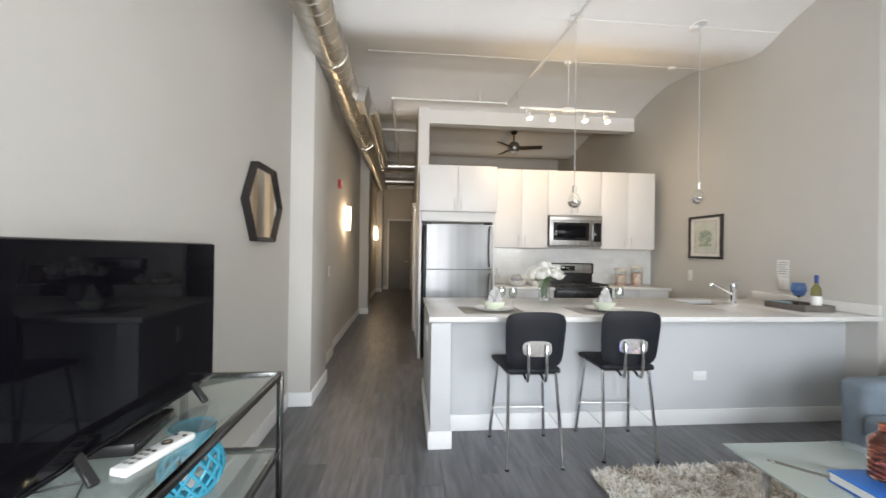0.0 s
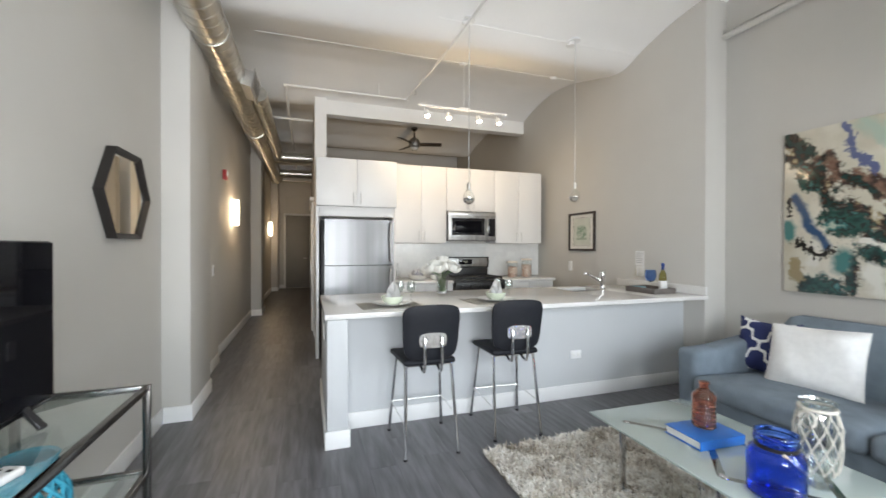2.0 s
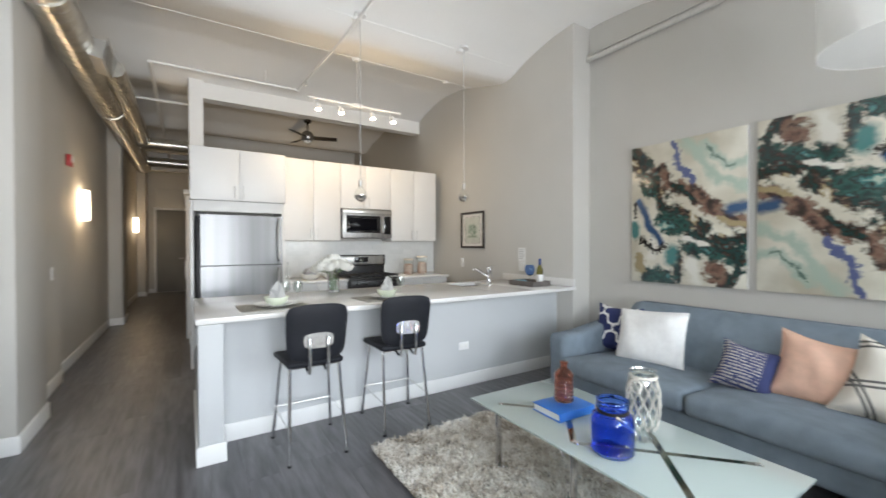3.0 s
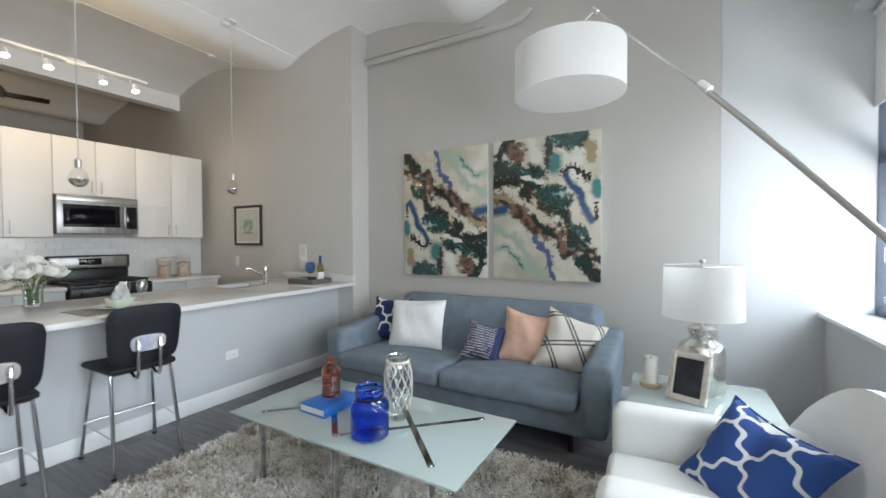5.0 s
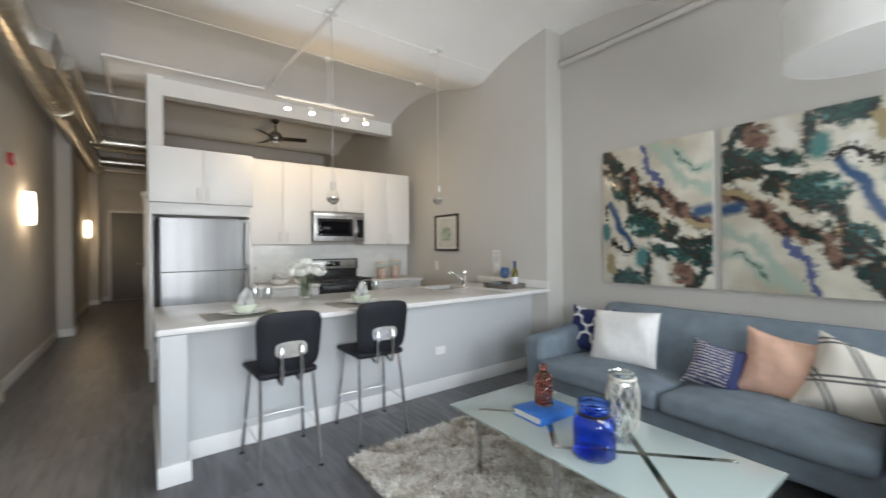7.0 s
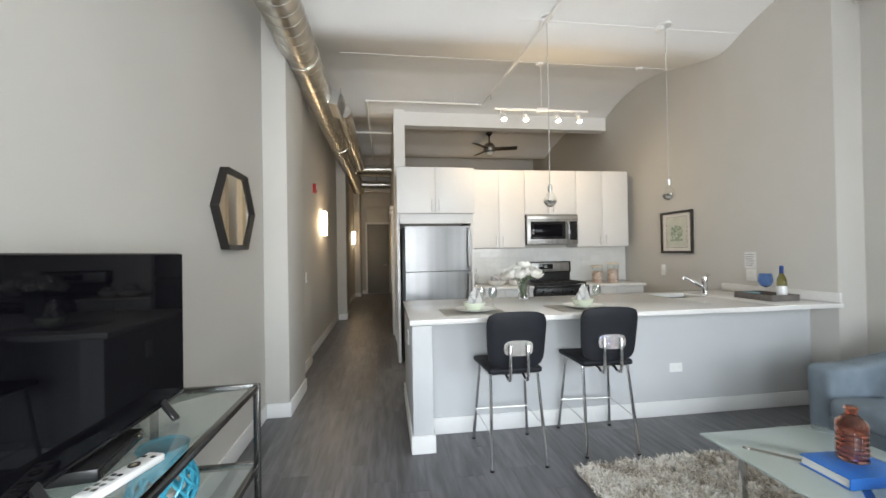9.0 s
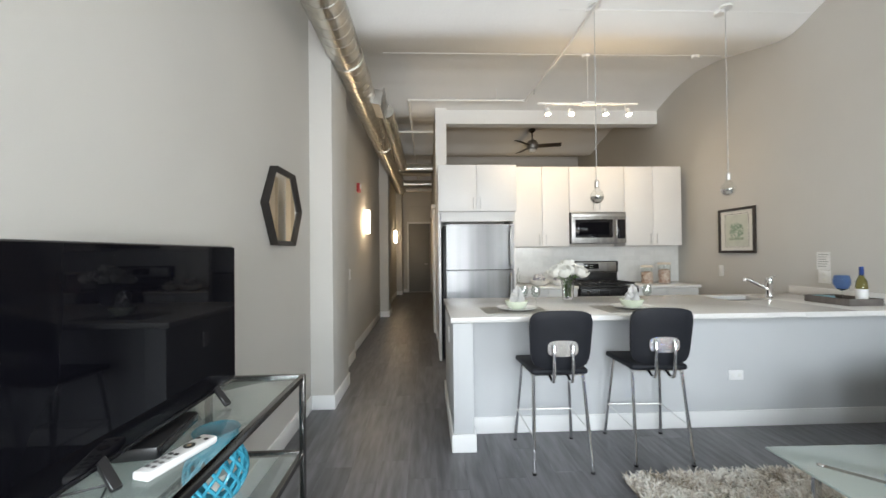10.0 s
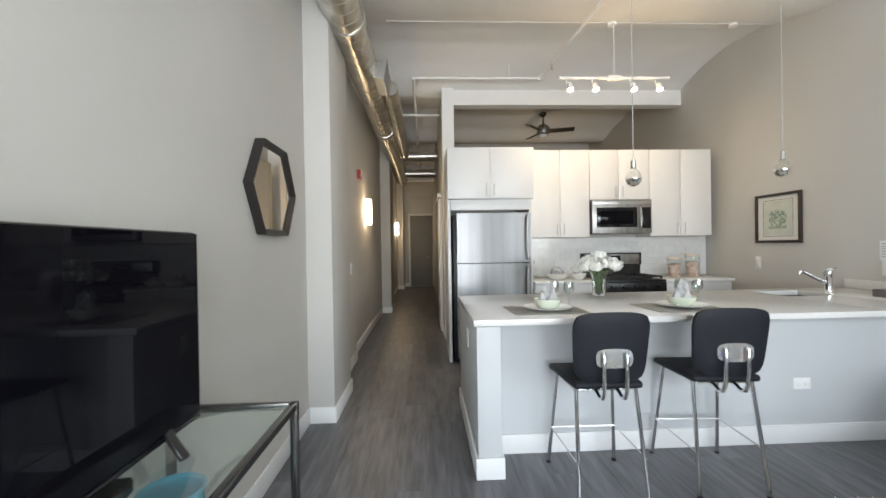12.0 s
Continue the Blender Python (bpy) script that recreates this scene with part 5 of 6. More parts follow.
def strand_mat():
    m = bpy.data.materials.new("shag_yarn")
    m.use_nodes = True
    t = m.node_tree
    b = t.nodes["Principled BSDF"]
    b.inputs["Roughness"].default_value = 0.9
    g = t.nodes.new("ShaderNodeNewGeometry")
    co = t.nodes.new("ShaderNodeTexCoord")
    n = t.nodes.new("ShaderNodeTexNoise")
    n.inputs["Scale"].default_value, n.inputs["Detail"].default_value = 8.0, 4
    t.links.new(co.outputs["Object"], n.inputs["Vector"])
    s = mnode(t, "ADD", mnode(t, "MULTIPLY", g.outputs["Random Per Island"], 0.40), mnode(t, "MULTIPLY", mnode(t, "SUBTRACT", n.outputs["Fac"], 0.17), 1.25))
    cr = t.nodes.new("ShaderNodeValToRGB")
    el = cr.color_ramp.elements
    el[0].position, el[0].color = 0.24, (0.26, 0.21, 0.15, 1)
    el[1].position, el[1].color = 0.8, (0.92, 0.89, 0.83, 1)
    el.new(0.5).color = (0.64, 0.57, 0.48, 1)
    t.links.new(s, cr.inputs["Fac"])
    t.links.new(cr.outputs[0], b.inputs["Base Color"])
    return m


def table_glass(name, body, tint, milk=(0.78, 0.85, 0.83)):
    """Greenish sheet glass: clear or milky in its body, with a glossy face."""
    m = thin_glass(name, tint, 0.95)
    t = m.node_tree
    face = t.nodes["Material Output"].inputs[0].links[0].from_node
    df_ = t.nodes.new("ShaderNodeBsdfDiffuse")
    df_.inputs[0].default_value = (*milk, 1)
    mx = t.nodes.new("ShaderNodeMixShader")
    mx.inputs[0].default_value = body
    t.links.new(face.inputs[1].links[0].from_socket, mx.inputs[1])
    t.links.new(df_.outputs[0], mx.inputs[2])
    t.links.new(mx.outputs[0], face.inputs[1])
    return m


M_SHELFGLASS = table_glass("shelf_glass", 0.07, (0.90, 0.96, 0.95))
M_TABLEGLASS = table_glass("milky_green_glass", 0.78, (0.80, 0.92, 0.89), (0.52, 0.60, 0.575))

# ---- rug ----
rug = thing("shag_rug", 1.845, 0.70, 0, 0, "thick greige shag rug under coffee table", "rug")
part("backing", B(-0.74, 0.74, -1.26, 1.26, 0.001, 0.012, 0.004), mat("rug_backing", (0.26, 0.23, 0.19), 0.95, vary=0.2, scale=30), rug)
rs = np.random.RandomState(11)
N = 42000
bx, by = rs.uniform(-0.745, 0.745, N), rs.uniform(-1.265, 1.265, N)
az, ln = rs.uniform(0, 2 * np.pi, N), rs.uniform(0.018, 0.045, N)
clump = 0.5 + 0.25 * (np.sin(bx * 41 + 2 * np.sin(by * 17)) + np.sin(by * 37 + 2 * np.sin(bx * 23)))
hh = rs.uniform(0.014, 0.034, N) + 0.024 * clump
wd = rs.uniform(0.002, 0.0048, N)
px_, py_ = -np.sin(az), np.cos(az)
cx_, cy_ = np.cos(az), np.sin(az)
V = np.zeros((N, 6, 3))
for k, (s, hz, wk) in enumerate(((0.0, 0.0, 1.0), (0.45, 0.85, 1.1), (1.0, 1.0, 0.35))):
    for q, sg in enumerate((-1, 1)):
        V[:, 2 * k + q, 0] = bx + cx_ * ln * s + sg * px_ * wd * wk
        V[:, 2 * k + q, 1] = by + cy_ * ln * s + sg * py_ * wd * wk
        V[:, 2 * k + q, 2] = 0.011 + hh * hz
F = (np.arange(N)[:, None, None] * 6 + np.array([[0, 1, 3, 2], [2, 3, 5, 4]])[None]).reshape(-1, 4)
me = bpy.data.meshes.new("shag_surface")
me.from_pydata(V.reshape(-1, 3).tolist(), [], F.tolist())
me.materials.append(strand_mat())
ob = new("shag_surface", me)
ob.parent = rug
tagged(ob, "greige shaggy yarn pile", "", "", "stuff")

# ---- coffee table ----
ct = thing("coffee_table", 1.912, 0.738, 0, -1, "milky glass coffee table on two crossed chrome frames", "coffee table")
part("tabletop", B(-0.352, 0.352, -0.737, 0.737, 0.408, 0.42, 0.002), M_TABLEGLASS, ct, "milky green-tinted glass top")


def flat_bar(p0, p1, w, t_):
    p0, p1 = Vector(p0), Vector(p1)
    d_ = p1 - p0
    bm_ = B(-w / 2, w / 2, -t_ / 2, t_ / 2, 0, d_.length, 0.002, 1)
    bmesh.ops.transform(bm_, matrix=Matrix.Translation(p0) @ d_.to_track_quat("Z", "Y").to_matrix().to_4x4(), verts=bm_.verts[:])
    return bm_


# two crosses side by side, each let into the glass and standing on four flat legs
M_POLISHED = mat("polished_steel", (0.33, 0.36, 0.35), 0.09, metal=1.0, vary=0.12, scale=14)
for cy in (-0.285, 0.285):
    for sx in (-1, 1):
        part("top_bar", flat_bar((0.015 - sx * 0.275, cy - 0.287, 0.4105 + 0.0003 * sx), (0.015 + sx * 0.275, cy + 0.287, 0.4105 + 0.0003 * sx), 0.034, 0.0206), M_POLISHED, ct, "polished steel bar set into the glass")
        part("floor_bar", flat_bar((0.015 - sx * 0.275, cy - 0.287, 0.03), (0.015 + sx * 0.275, cy + 0.287, 0.03), 0.03, 0.02 + 0.002 * sx), M_CHROME, ct)
        for sy in (-1, 1):
            x_, y_ = 0.015 + sx * 0.275, cy + sy * 0.287
            leg = part("leg", B(x_ - 0.017, x_ + 0.017, y_ - 0.009, y_ + 0.009, 0.012, 0.400, 0.002), M_CHROME, ct)
            part("cap_screw", lathe([(0, 0.4212), (0.013, 0.4212), (0.012, 0.4232), (0, 0.4238)], 18, x_ - sx * 0.012, y_ - sy * 0.012), M_CHROME, leg)

# things on the coffee table
bk = thing("book", 1.905, 1.022, 0.4215, 177, "thick blue hardcover book on coffee table", "book")
M_BOOK = mat("blue_cover", (0.02, 0.16, 0.55), 0.35, vary=0.06, scale=12)
part("page_block", B(-0.135, 0.132, -0.10, 0.10, 0.005, 0.041), mat("paper_block", (0.74, 0.73, 0.70), 0.9, vary=0.08, scale=3, stretch=(1, 1, 200)), bk, "white page block")
part("cover", B(-0.14, 0.14, -0.105, 0.105, 0.0412, 0.046, 0.001), M_BOOK, bk, "blue front cover")
part("cover", B(-0.14, 0.14, -0.105, 0.105, 0.0, 0.0048, 0.001), M_BOOK, bk, "blue back cover")
part("spine", B(-0.14, 0.14, 0.101, 0.107, 0.0, 0.046, 0.002), M_BOOK, bk)

ab = thing("amber_bottle", 1.94, 1.05, 0.4678, 0, "ribbed amber-pink glass bottle on blue book", "bottle")
prof = [(0, 0), (0.05, 0), (0.056, 0.006)]
for k in range(6):
    z = 0.012 + 0.022 * k
    prof += [(0.056, z), (0.052, z + 0.011)]
prof += [(0.056, 0.148), (0.052, 0.166), (0.034, 0.185), (0.021, 0.195), (0.020, 0.215), (0.025, 0.219), (0.025, 0.23), (0.018, 0.232), (0.017, 0.2), (0.03, 0.182), (0.048, 0.163), (0.051, 0.146), (0.049, 0.012), (0, 0.008)]
part("bottle", lathe(prof, 32), M_AMBER, ab)

bj = thing("blue_jar", 1.735, 0.585, 0.4215, 0, "cobalt blue glass jar with rope handle", "jar")
part("jar", lathe([(0, 0), (0.085, 0), (0.095, 0.012), (0.096, 0.15), (0.09, 0.175), (0.068, 0.195), (0.066, 0.205), (0.074, 0.212), (0.074, 0.225), (0.068, 0.232), (0.074, 0.24), (0.072, 0.247),
                   (0.066, 0.246), (0.060, 0.22), (0.060, 0.196), (0.084, 0.172), (0.090, 0.148), (0.089, 0.016), (0, 0.010)], 36), M_BLUEGLASS, bj)
part("neck_wire", lathe([(0.0675, 0.188), (0.072, 0.191), (0.072, 0.201), (0.0675, 0.204)], 32), M_BLACK, bj, "dark wire round the neck")
pts = [(0.075 * math.cos(a) + 0.0, -0.075 * math.sin(a) - 0.02 * math.sin(a), 0.192 - 0.085 * math.sin(a)) for a in [math.pi * k / 16 for k in range(17)]]
h = part("rope_handle", T(pts, 0.0065, 8), mat("jute_rope", (0.55, 0.50, 0.42), 0.95, vary=0.25, scale=80, bump=0.8, bscale=160), bj, "pale jute rope handle")
h.matrix_basis = pose(0, 0, 0, 0, 0, 48)

lv = thing("lantern_vase", 1.965, 0.575, 0.4215, 0, "clear glass lantern vase in pale rope net", "vase")
part("vase", lathe([(0, 0), (0.042, 0), (0.046, 0.008), (0.040, 0.03), (0.052, 0.048), (0.066, 0.08), (0.069, 0.15), (0.066, 0.22), (0.056, 0.255), (0.052, 0.275), (0.058, 0.292), (0.054, 0.292), (0.048, 0.275),
                    (0.052, 0.253), (0.061, 0.218), (0.064, 0.15), (0.061, 0.082), (0.047, 0.052), (0.032, 0.03), (0, 0.02)], 36), thin_glass("lantern_glass", (0.90, 0.92, 0.91), 1.0, 0.22), lv)
M_NET = mat("net_cord", (0.56, 0.53, 0.47), 0.9, vary=0.15, scale=60)
for k in range(11):
    for s in (-1, 1):
        pts = []
        for i in range(12):
            z = 0.055 + 0.21 * i / 11
            r_ = 0.0715 - 0.014 * max(0.0, 0.10 - z) / 0.045 - 0.016 * max(0.0, z - 0.21) / 0.055
            a = 2 * math.pi * k / 11 + s * 1.5 * i / 11
            pts.append((r_ * math.cos(a), r_ * math.sin(a), z))
        part("net_strand", T(pts, 0.0021, 5), M_NET, lv, "white cord")
part("neck_rope", T(arc((0, 0, 0.268), 0.056, 0, 360, 28, "xy"), 0.006, 8), M_NET, lv)
part("rope_knot", T(arc((-0.058, 0, 0.235), 0.026, 0, 330, 14, "yz"), 0.006, 6), M_NET, lv, "coiled rope end")
lv.scale = (1.08, 1.08, 1.19)

# ---- sofa ----
SY = 0.78
sf = thing("sofa", 3.3, SY, 0, -90, "blue-grey upholstered two-seat sofa with tufted back", "sofa")
# local x runs to world -y, local y to world x; the front looks to local -y
part("base", soft_box(-1.05, 1.05, -0.50, 0.50, 0.13, 0.30, 0.03), M_SOFA, sf)


def sofa_back():
    bm = bmesh.new()
    nx, nz = 40, 14
    g = {}
    tufts = [(-0.72 + 0.36 * i, 0.66) for i in range(5)]
    for side in (0, 1):
        for i in range(nx + 1):
            for j in range(nz + 1):
                u, w_ = 2 * i / nx - 1, j / nz
                x = 0.055 + 1.0 * u
                z = 0.28 + 0.575 * w_
                if w_ > 0.6:
                    z -= 0.07 * (max(0, abs(u) - 0.9) / 0.1) ** 2 * (w_ - 0.6) / 0.4
                    x *= 1 - 0.02 * (w_ - 0.6)
                mid = 0.265 + 0.135 * w_
                half = 0.155 - 0.06 * w_
                e_ = (1 - max(0, w_ - 0.82) / 0.18 * 0.55) * (1 - max(0, abs(u) - 0.96) / 0.04 * 0.5)
                y = mid + (half if side else -half) * e_
                if not side:
                    for tx, tz in tufts:
                        dd = ((x - tx) ** 2 + (z - tz) ** 2) / 0.0035
                        y += 0.016 * math.exp(-dd)
                    y -= 0.012 * math.sin(math.pi * w_)
                g[side, i, j] = bm.verts.new((x, y, z))
    for side in (0, 1):
        for i in range(nx):
            for j in range(nz):
                bm.faces.new((g[side, i, j], g[side, i + 1, j], g[side, i + 1, j + 1], g[side, i, j + 1]))
    rim = [(i, 0) for i in range(nx)] + [(nx, j) for j in range(nz)] + [(i, nz) for i in range(nx, 0, -1)] + [(0, j) for j in range(nz, 0, -1)]
    for a, b in zip(rim, rim[1:] + rim[:1]):
        bm.faces.new((g[0, a[0], a[1]], g[0, b[0], b[1]], g[1, b[0], b[1]], g[1, a[0], a[1]]))
    bmesh.ops.recalc_face_normals(bm, faces=bm.faces[:])
    return bm


back = part("backrest", sofa_back(), M_SOFA, sf)
for i in range(5):
    part("tuft_button", lathe([(0, -0.008), (0.011, -0.004), (0.011, 0.004), (0, 0.008)], 12), M_SOFA, back).matrix_basis = pose(-0.72 + 0.36 * i, 0.238, 0.66, 90)
for sx in (-1, 1):
    bm = soft_box(min(sx * 1.0, sx * 1.18), max(sx * 1.0, sx * 1.18), -0.50, 0.44, 0.13, 0.60, 0.05)
    bmesh.ops.subdivide_edges(bm, edges=[e for e in bm.edges if e.calc_length() > 0.3], cuts=6, use_grid_fill=True)
    for v_ in bm.verts:
        if v_.co.z > 0.4:
            v_.co.z += 0.085 * max(0, (v_.co.y + 0.25) / 0.7)
        v_.co.x += sx * 0.02 * max(0, (v_.co.z - 0.13)) / 0.5
    part("arm", bm, M_SOFA, sf)
for a, b in ((-0.995, -0.005), (0.005, 0.995)):
    bm = soft_box(a, b, -0.575, 0.26, 0.29, 0.435, 0.05, 0.035, 8)
    for v_ in bm.verts:
        if v_.co.z > 0.36:
            v_.co.z -= 0.05 * (v_.co.y + 0.575) / 0.835
    part("seat_cushion", bm, M_SOFA, sf)
for sx in (-1, 1):
    for y in (-0.40, 0.40):
        part("leg", T([(sx * 0.92, y, 0.135), (sx * 0.95, y - 0.03, 0.0)], 0.032, 10, True, 0.02), M_WOODDARK, sf, "dark tapered wooden leg")

M_NAVY = trellis_mat("navy_trellis", (0.018, 0.028, 0.11), (0.78, 0.78, 0.76), 0.25, 0.31, 0.06)
M_ROYAL = trellis_mat("royal_trellis", (0.025, 0.075, 0.28), (0.80, 0.80, 0.80), 0.21, 0.26, 0.05)
M_WHITEFUR = mat("white_pile", (0.82, 0.815, 0.80), 0.95, vary=0.04, scale=30, bump=0.6, bscale=240)
M_PEACH = mat("peach_linen", (0.68, 0.43, 0.32), 0.85, vary=0.10, scale=14, bump=0.5, bscale=300)
M_STRIPE = stripe_mat("striped_linen", (0.60, 0.56, 0.49), (0.11, 0.105, 0.10))
M_KNIT = knit_mat("navy_knit", (0.035, 0.045, 0.13), (0.52, 0.48, 0.43))


def cushion(x, y, z, w, h, t_, lean, rz, roll, material, label, seed, pinch=0.15):
    """A throw pillow that stands on its edge at z and leans back."""
    c_ = new("throw_pillow", finish("throw_pillow", pillow(w, h, t_, seed, 18, pinch), material))
    c_.matrix_world = Matrix.Translation((x, y, z)) @ pose(0, 0, 0, 0, 0, rz) @ pose(0, 0, 0, -lean, 0, 0) @ pose(0, 0, 0, 0, roll, 0) @ pose(0, 0, h / 2)
    tagged(c_, label, "pillow", "throw pillows")
    # piping round the seam
    n_ = 12
    pts = []
    for a, b in [(-1 + 2 * i / n_, -1) for i in range(n_)] + [(1, -1 + 2 * i / n_) for i in range(n_)] + [(1 - 2 * i / n_, 1) for i in range(n_)] + [(-1, 1 - 2 * i / n_) for i in range(n_ + 1)]:
        pts.append((a * (1 - pinch * (1 - b * b)) * w / 2, 0, b * (1 - pinch * (1 - a * a)) * h / 2))
    part("seam", T(pts, 0.0045, 6, False), material, c_)
    return c_


cushion(3.36, 1.72, 0.395, 0.46, 0.44, 0.13, 18, -92, 0, M_NAVY, "navy pillow with white trellis on sofa", 1)
cushion(3.21, 1.29, 0.405, 0.54, 0.46, 0.17, 22, -84, -3, M_WHITEFUR, "fluffy white square pillow on sofa", 2, 0.05)
cushion(3.14, 0.62, 0.405, 0.34, 0.34, 0.15, 30, -70, 14, M_KNIT, "small navy and cream woven pillow with plain navy back", 3)
cushion(3.26, 0.30, 0.375, 0.45, 0.46, 0.16, 20, -80, 10, M_PEACH, "peach linen square pillow on sofa", 4)
cushion(3.22, -0.02, 0.375, 0.46, 0.48, 0.16, 22, -70, 20, M_STRIPE, "cream pillow with dark crossing stripes on sofa", 5)

# ---- paintings ----
M_PAINT = painting_mat()
for yc, turn in ((1.362, 0), (0.292, 180)):
    p = thing("canvas_painting", 3.943, yc, 1.692, -90, "abstract painting in green, brown, blue and cream", "painting", "pair of paintings")
    part("canvas", B(-0.503, 0.503, -0.038, -0.030, -0.672, 0.672, 0.003), M_PAINT, p).matrix_basis = pose(0, 0, 0, 0, turn, 0)
    for a in ((-0.5, 0.5, 0.63, 0.669), (-0.5, 0.5, -0.669, -0.63), (-0.5, -0.46, -0.63, 0.63), (0.46, 0.5, -0.63, 0.63)):
        part("stretcher_bar", B(a[0], a[1], -0.0297, -0.002, a[2], a[3], 0.002), M_NAPKIN, p, "white canvas-wrapped stretcher edge")

# conduit above the paintings
p = tagged(new("wall_pipe"), "wall-coloured pipe high above the paintings", "pipe")
part("run", T([(3.90, 2.40, 3.475), (3.90, 0.62, 3.475), (3.90, 0.5, 3.50), (3.90, 0.42, 3.58)], 0.03, 12), M_WALL, p)
part("ledge", B(3.88, 3.944, 0.9, 2.40, 3.51, 3.53, 0.003), M_WALL, p)

# ---- side table with lamp, candle and photo frame ----
st = thing("side_table", 2.735, -0.865, 0, 0, "glass side table with chrome frame beside sofa", "side table")
part("tabletop", B(-0.285, 0.285, -0.335, 0.335, 0.54, 0.55, 0.002), M_TABLEGLASS, st, "green-tinted glass top")
for sx in (-1, 1):
    for sy in (-1, 1):
        part("leg", B(sx * 0.265 - 0.012, sx * 0.265 + 0.012, sy * 0.315 - 0.012, sy * 0.315 + 0.012, 0, 0.538, 0.002), M_CHROME, st)
    part("rail", B(sx * 0.265 - 0.010, sx * 0.265 + 0.010, -0.302, 0.302, 0.515, 0.537, 0.002), M_CHROME, st)
    part("cross_rail", B(-0.252, 0.252, sx * 0.315 - 0.010, sx * 0.315 + 0.010, 0.515, 0.537, 0.002), M_CHROME, st)
part("lower_shelf", B(-0.25, 0.25, -0.30, 0.30, 0.17, 0.178, 0.001), M_TABLEGLASS, st)

tl = thing("table_lamp", 2.825, -0.885, 0.5505, 0, "mercury glass table lamp with white drum shade", "table lamp")
part("base", lathe([(0, 0), (0.11, 0), (0.115, 0.012), (0.114, 0.24), (0.105, 0.265), (0.072, 0.285), (0.060, 0.295), (0.060, 0.315), (0.068, 0.325), (0.068, 0.355), (0.05, 0.365), (0, 0.366)], 40),
     mat("mercury_base", (0.70, 0.69, 0.65), 0.16, metal=0.9, vary=0.3, scale=14), tl, "silvered glass jar base")
part("neck", T([(0, 0, 0.366), (0, 0, 0.70)], 0.008, 10), M_NICKEL, tl)
part("shade", lathe([(0.196, 0.415), (0.198, 0.415), (0.188, 0.70), (0.186, 0.70)], 48), M_SHADE, tl, "white linen drum shade")
part("shade_rim", T(arc((0, 0, 0.700), 0.187, 0, 360, 40, "xy"), 0.003, 6), M_SHADE, tl)
for a in (0, 60, 120):
    part("spider", T([(0.187 * math.cos(radians(a)), 0.187 * math.sin(radians(a)), 0.69), (-0.187 * math.cos(radians(a)), -0.187 * math.sin(radians(a)), 0.69)], 0.003, 6), M_NICKEL, tl)
part("finial", lathe([(0, 0.698), (0.006, 0.70), (0.006, 0.715), (0.015, 0.725), (0.015, 0.735), (0, 0.742)], 16), M_NICKEL, tl)

ca = thing("pillar_candle", 2.78, -0.635, 0.5505, 0, "white pillar candle on wooden coaster", "candle")
part("coaster", lathe([(0, 0), (0.055, 0), (0.057, 0.008), (0.052, 0.018), (0, 0.018)], 28), mat("pale_wood", (0.50, 0.40, 0.26), 0.7, vary=0.15, scale=20), ca, "pale wooden coaster")
part("wax", lathe([(0, 0.0185), (0.038, 0.0185), (0.038, 0.165), (0.034, 0.17), (0.02, 0.162), (0, 0.161)], 28), mat("wax", (0.84, 0.82, 0.77), 0.5, vary=0.04), ca)
part("wick", T([(0, 0, 0.161), (0.001, 0, 0.175)], 0.0015, 6), M_BLACK, ca)

pf = thing("photo_frame", 2.60, -0.80, 0.5505, -112, "silver beaded photo frame on side table", "photo frame")
bm = bmesh.new()
M_SILVER = mat("champagne_silver", (0.74, 0.70, 0.65), 0.35, metal=0.7, vary=0.15, scale=60)
tilt = pose(0, 0, 0, -20, 0, 0) @ Matrix.Scale(1.13, 4)
for a in ((-0.085, -0.058, 0, 0.225), (0.058, 0.085, 0, 0.225), (-0.058, 0.058, 0, 0.027), (-0.058, 0.058, 0.198, 0.225)):
    part("moulding", B(a[0], a[1], -0.008, 0.008, a[2], a[3], 0.003, 2, tilt), M_SILVER, pf)
part("picture", B(-0.058, 0.058, -0.001, 0.006, 0.027, 0.198, 0, 2, tilt), mat("dark_print", (0.03, 0.035, 0.045), 0.12, vary=0.3, scale=12), pf, "dark picture behind glass")
bm = bmesh.new()
for k in range(17):
    for x in (-0.0715, 0.0715):
        box(bm, x - 0.010, x + 0.010, -0.011, -0.0082, 0.006 + 0.0127 * k, 0.0135 + 0.0127 * k, 0.001, 1, tilt)
part("beading", bm, M_SILVER, pf)
part("strut", B(-0.02, 0.02, 0.06, 0.064, 0, 0.16, 0, 2, pose(0, 0.045, 0, 22, 0, 0)), M_BLACK, pf)

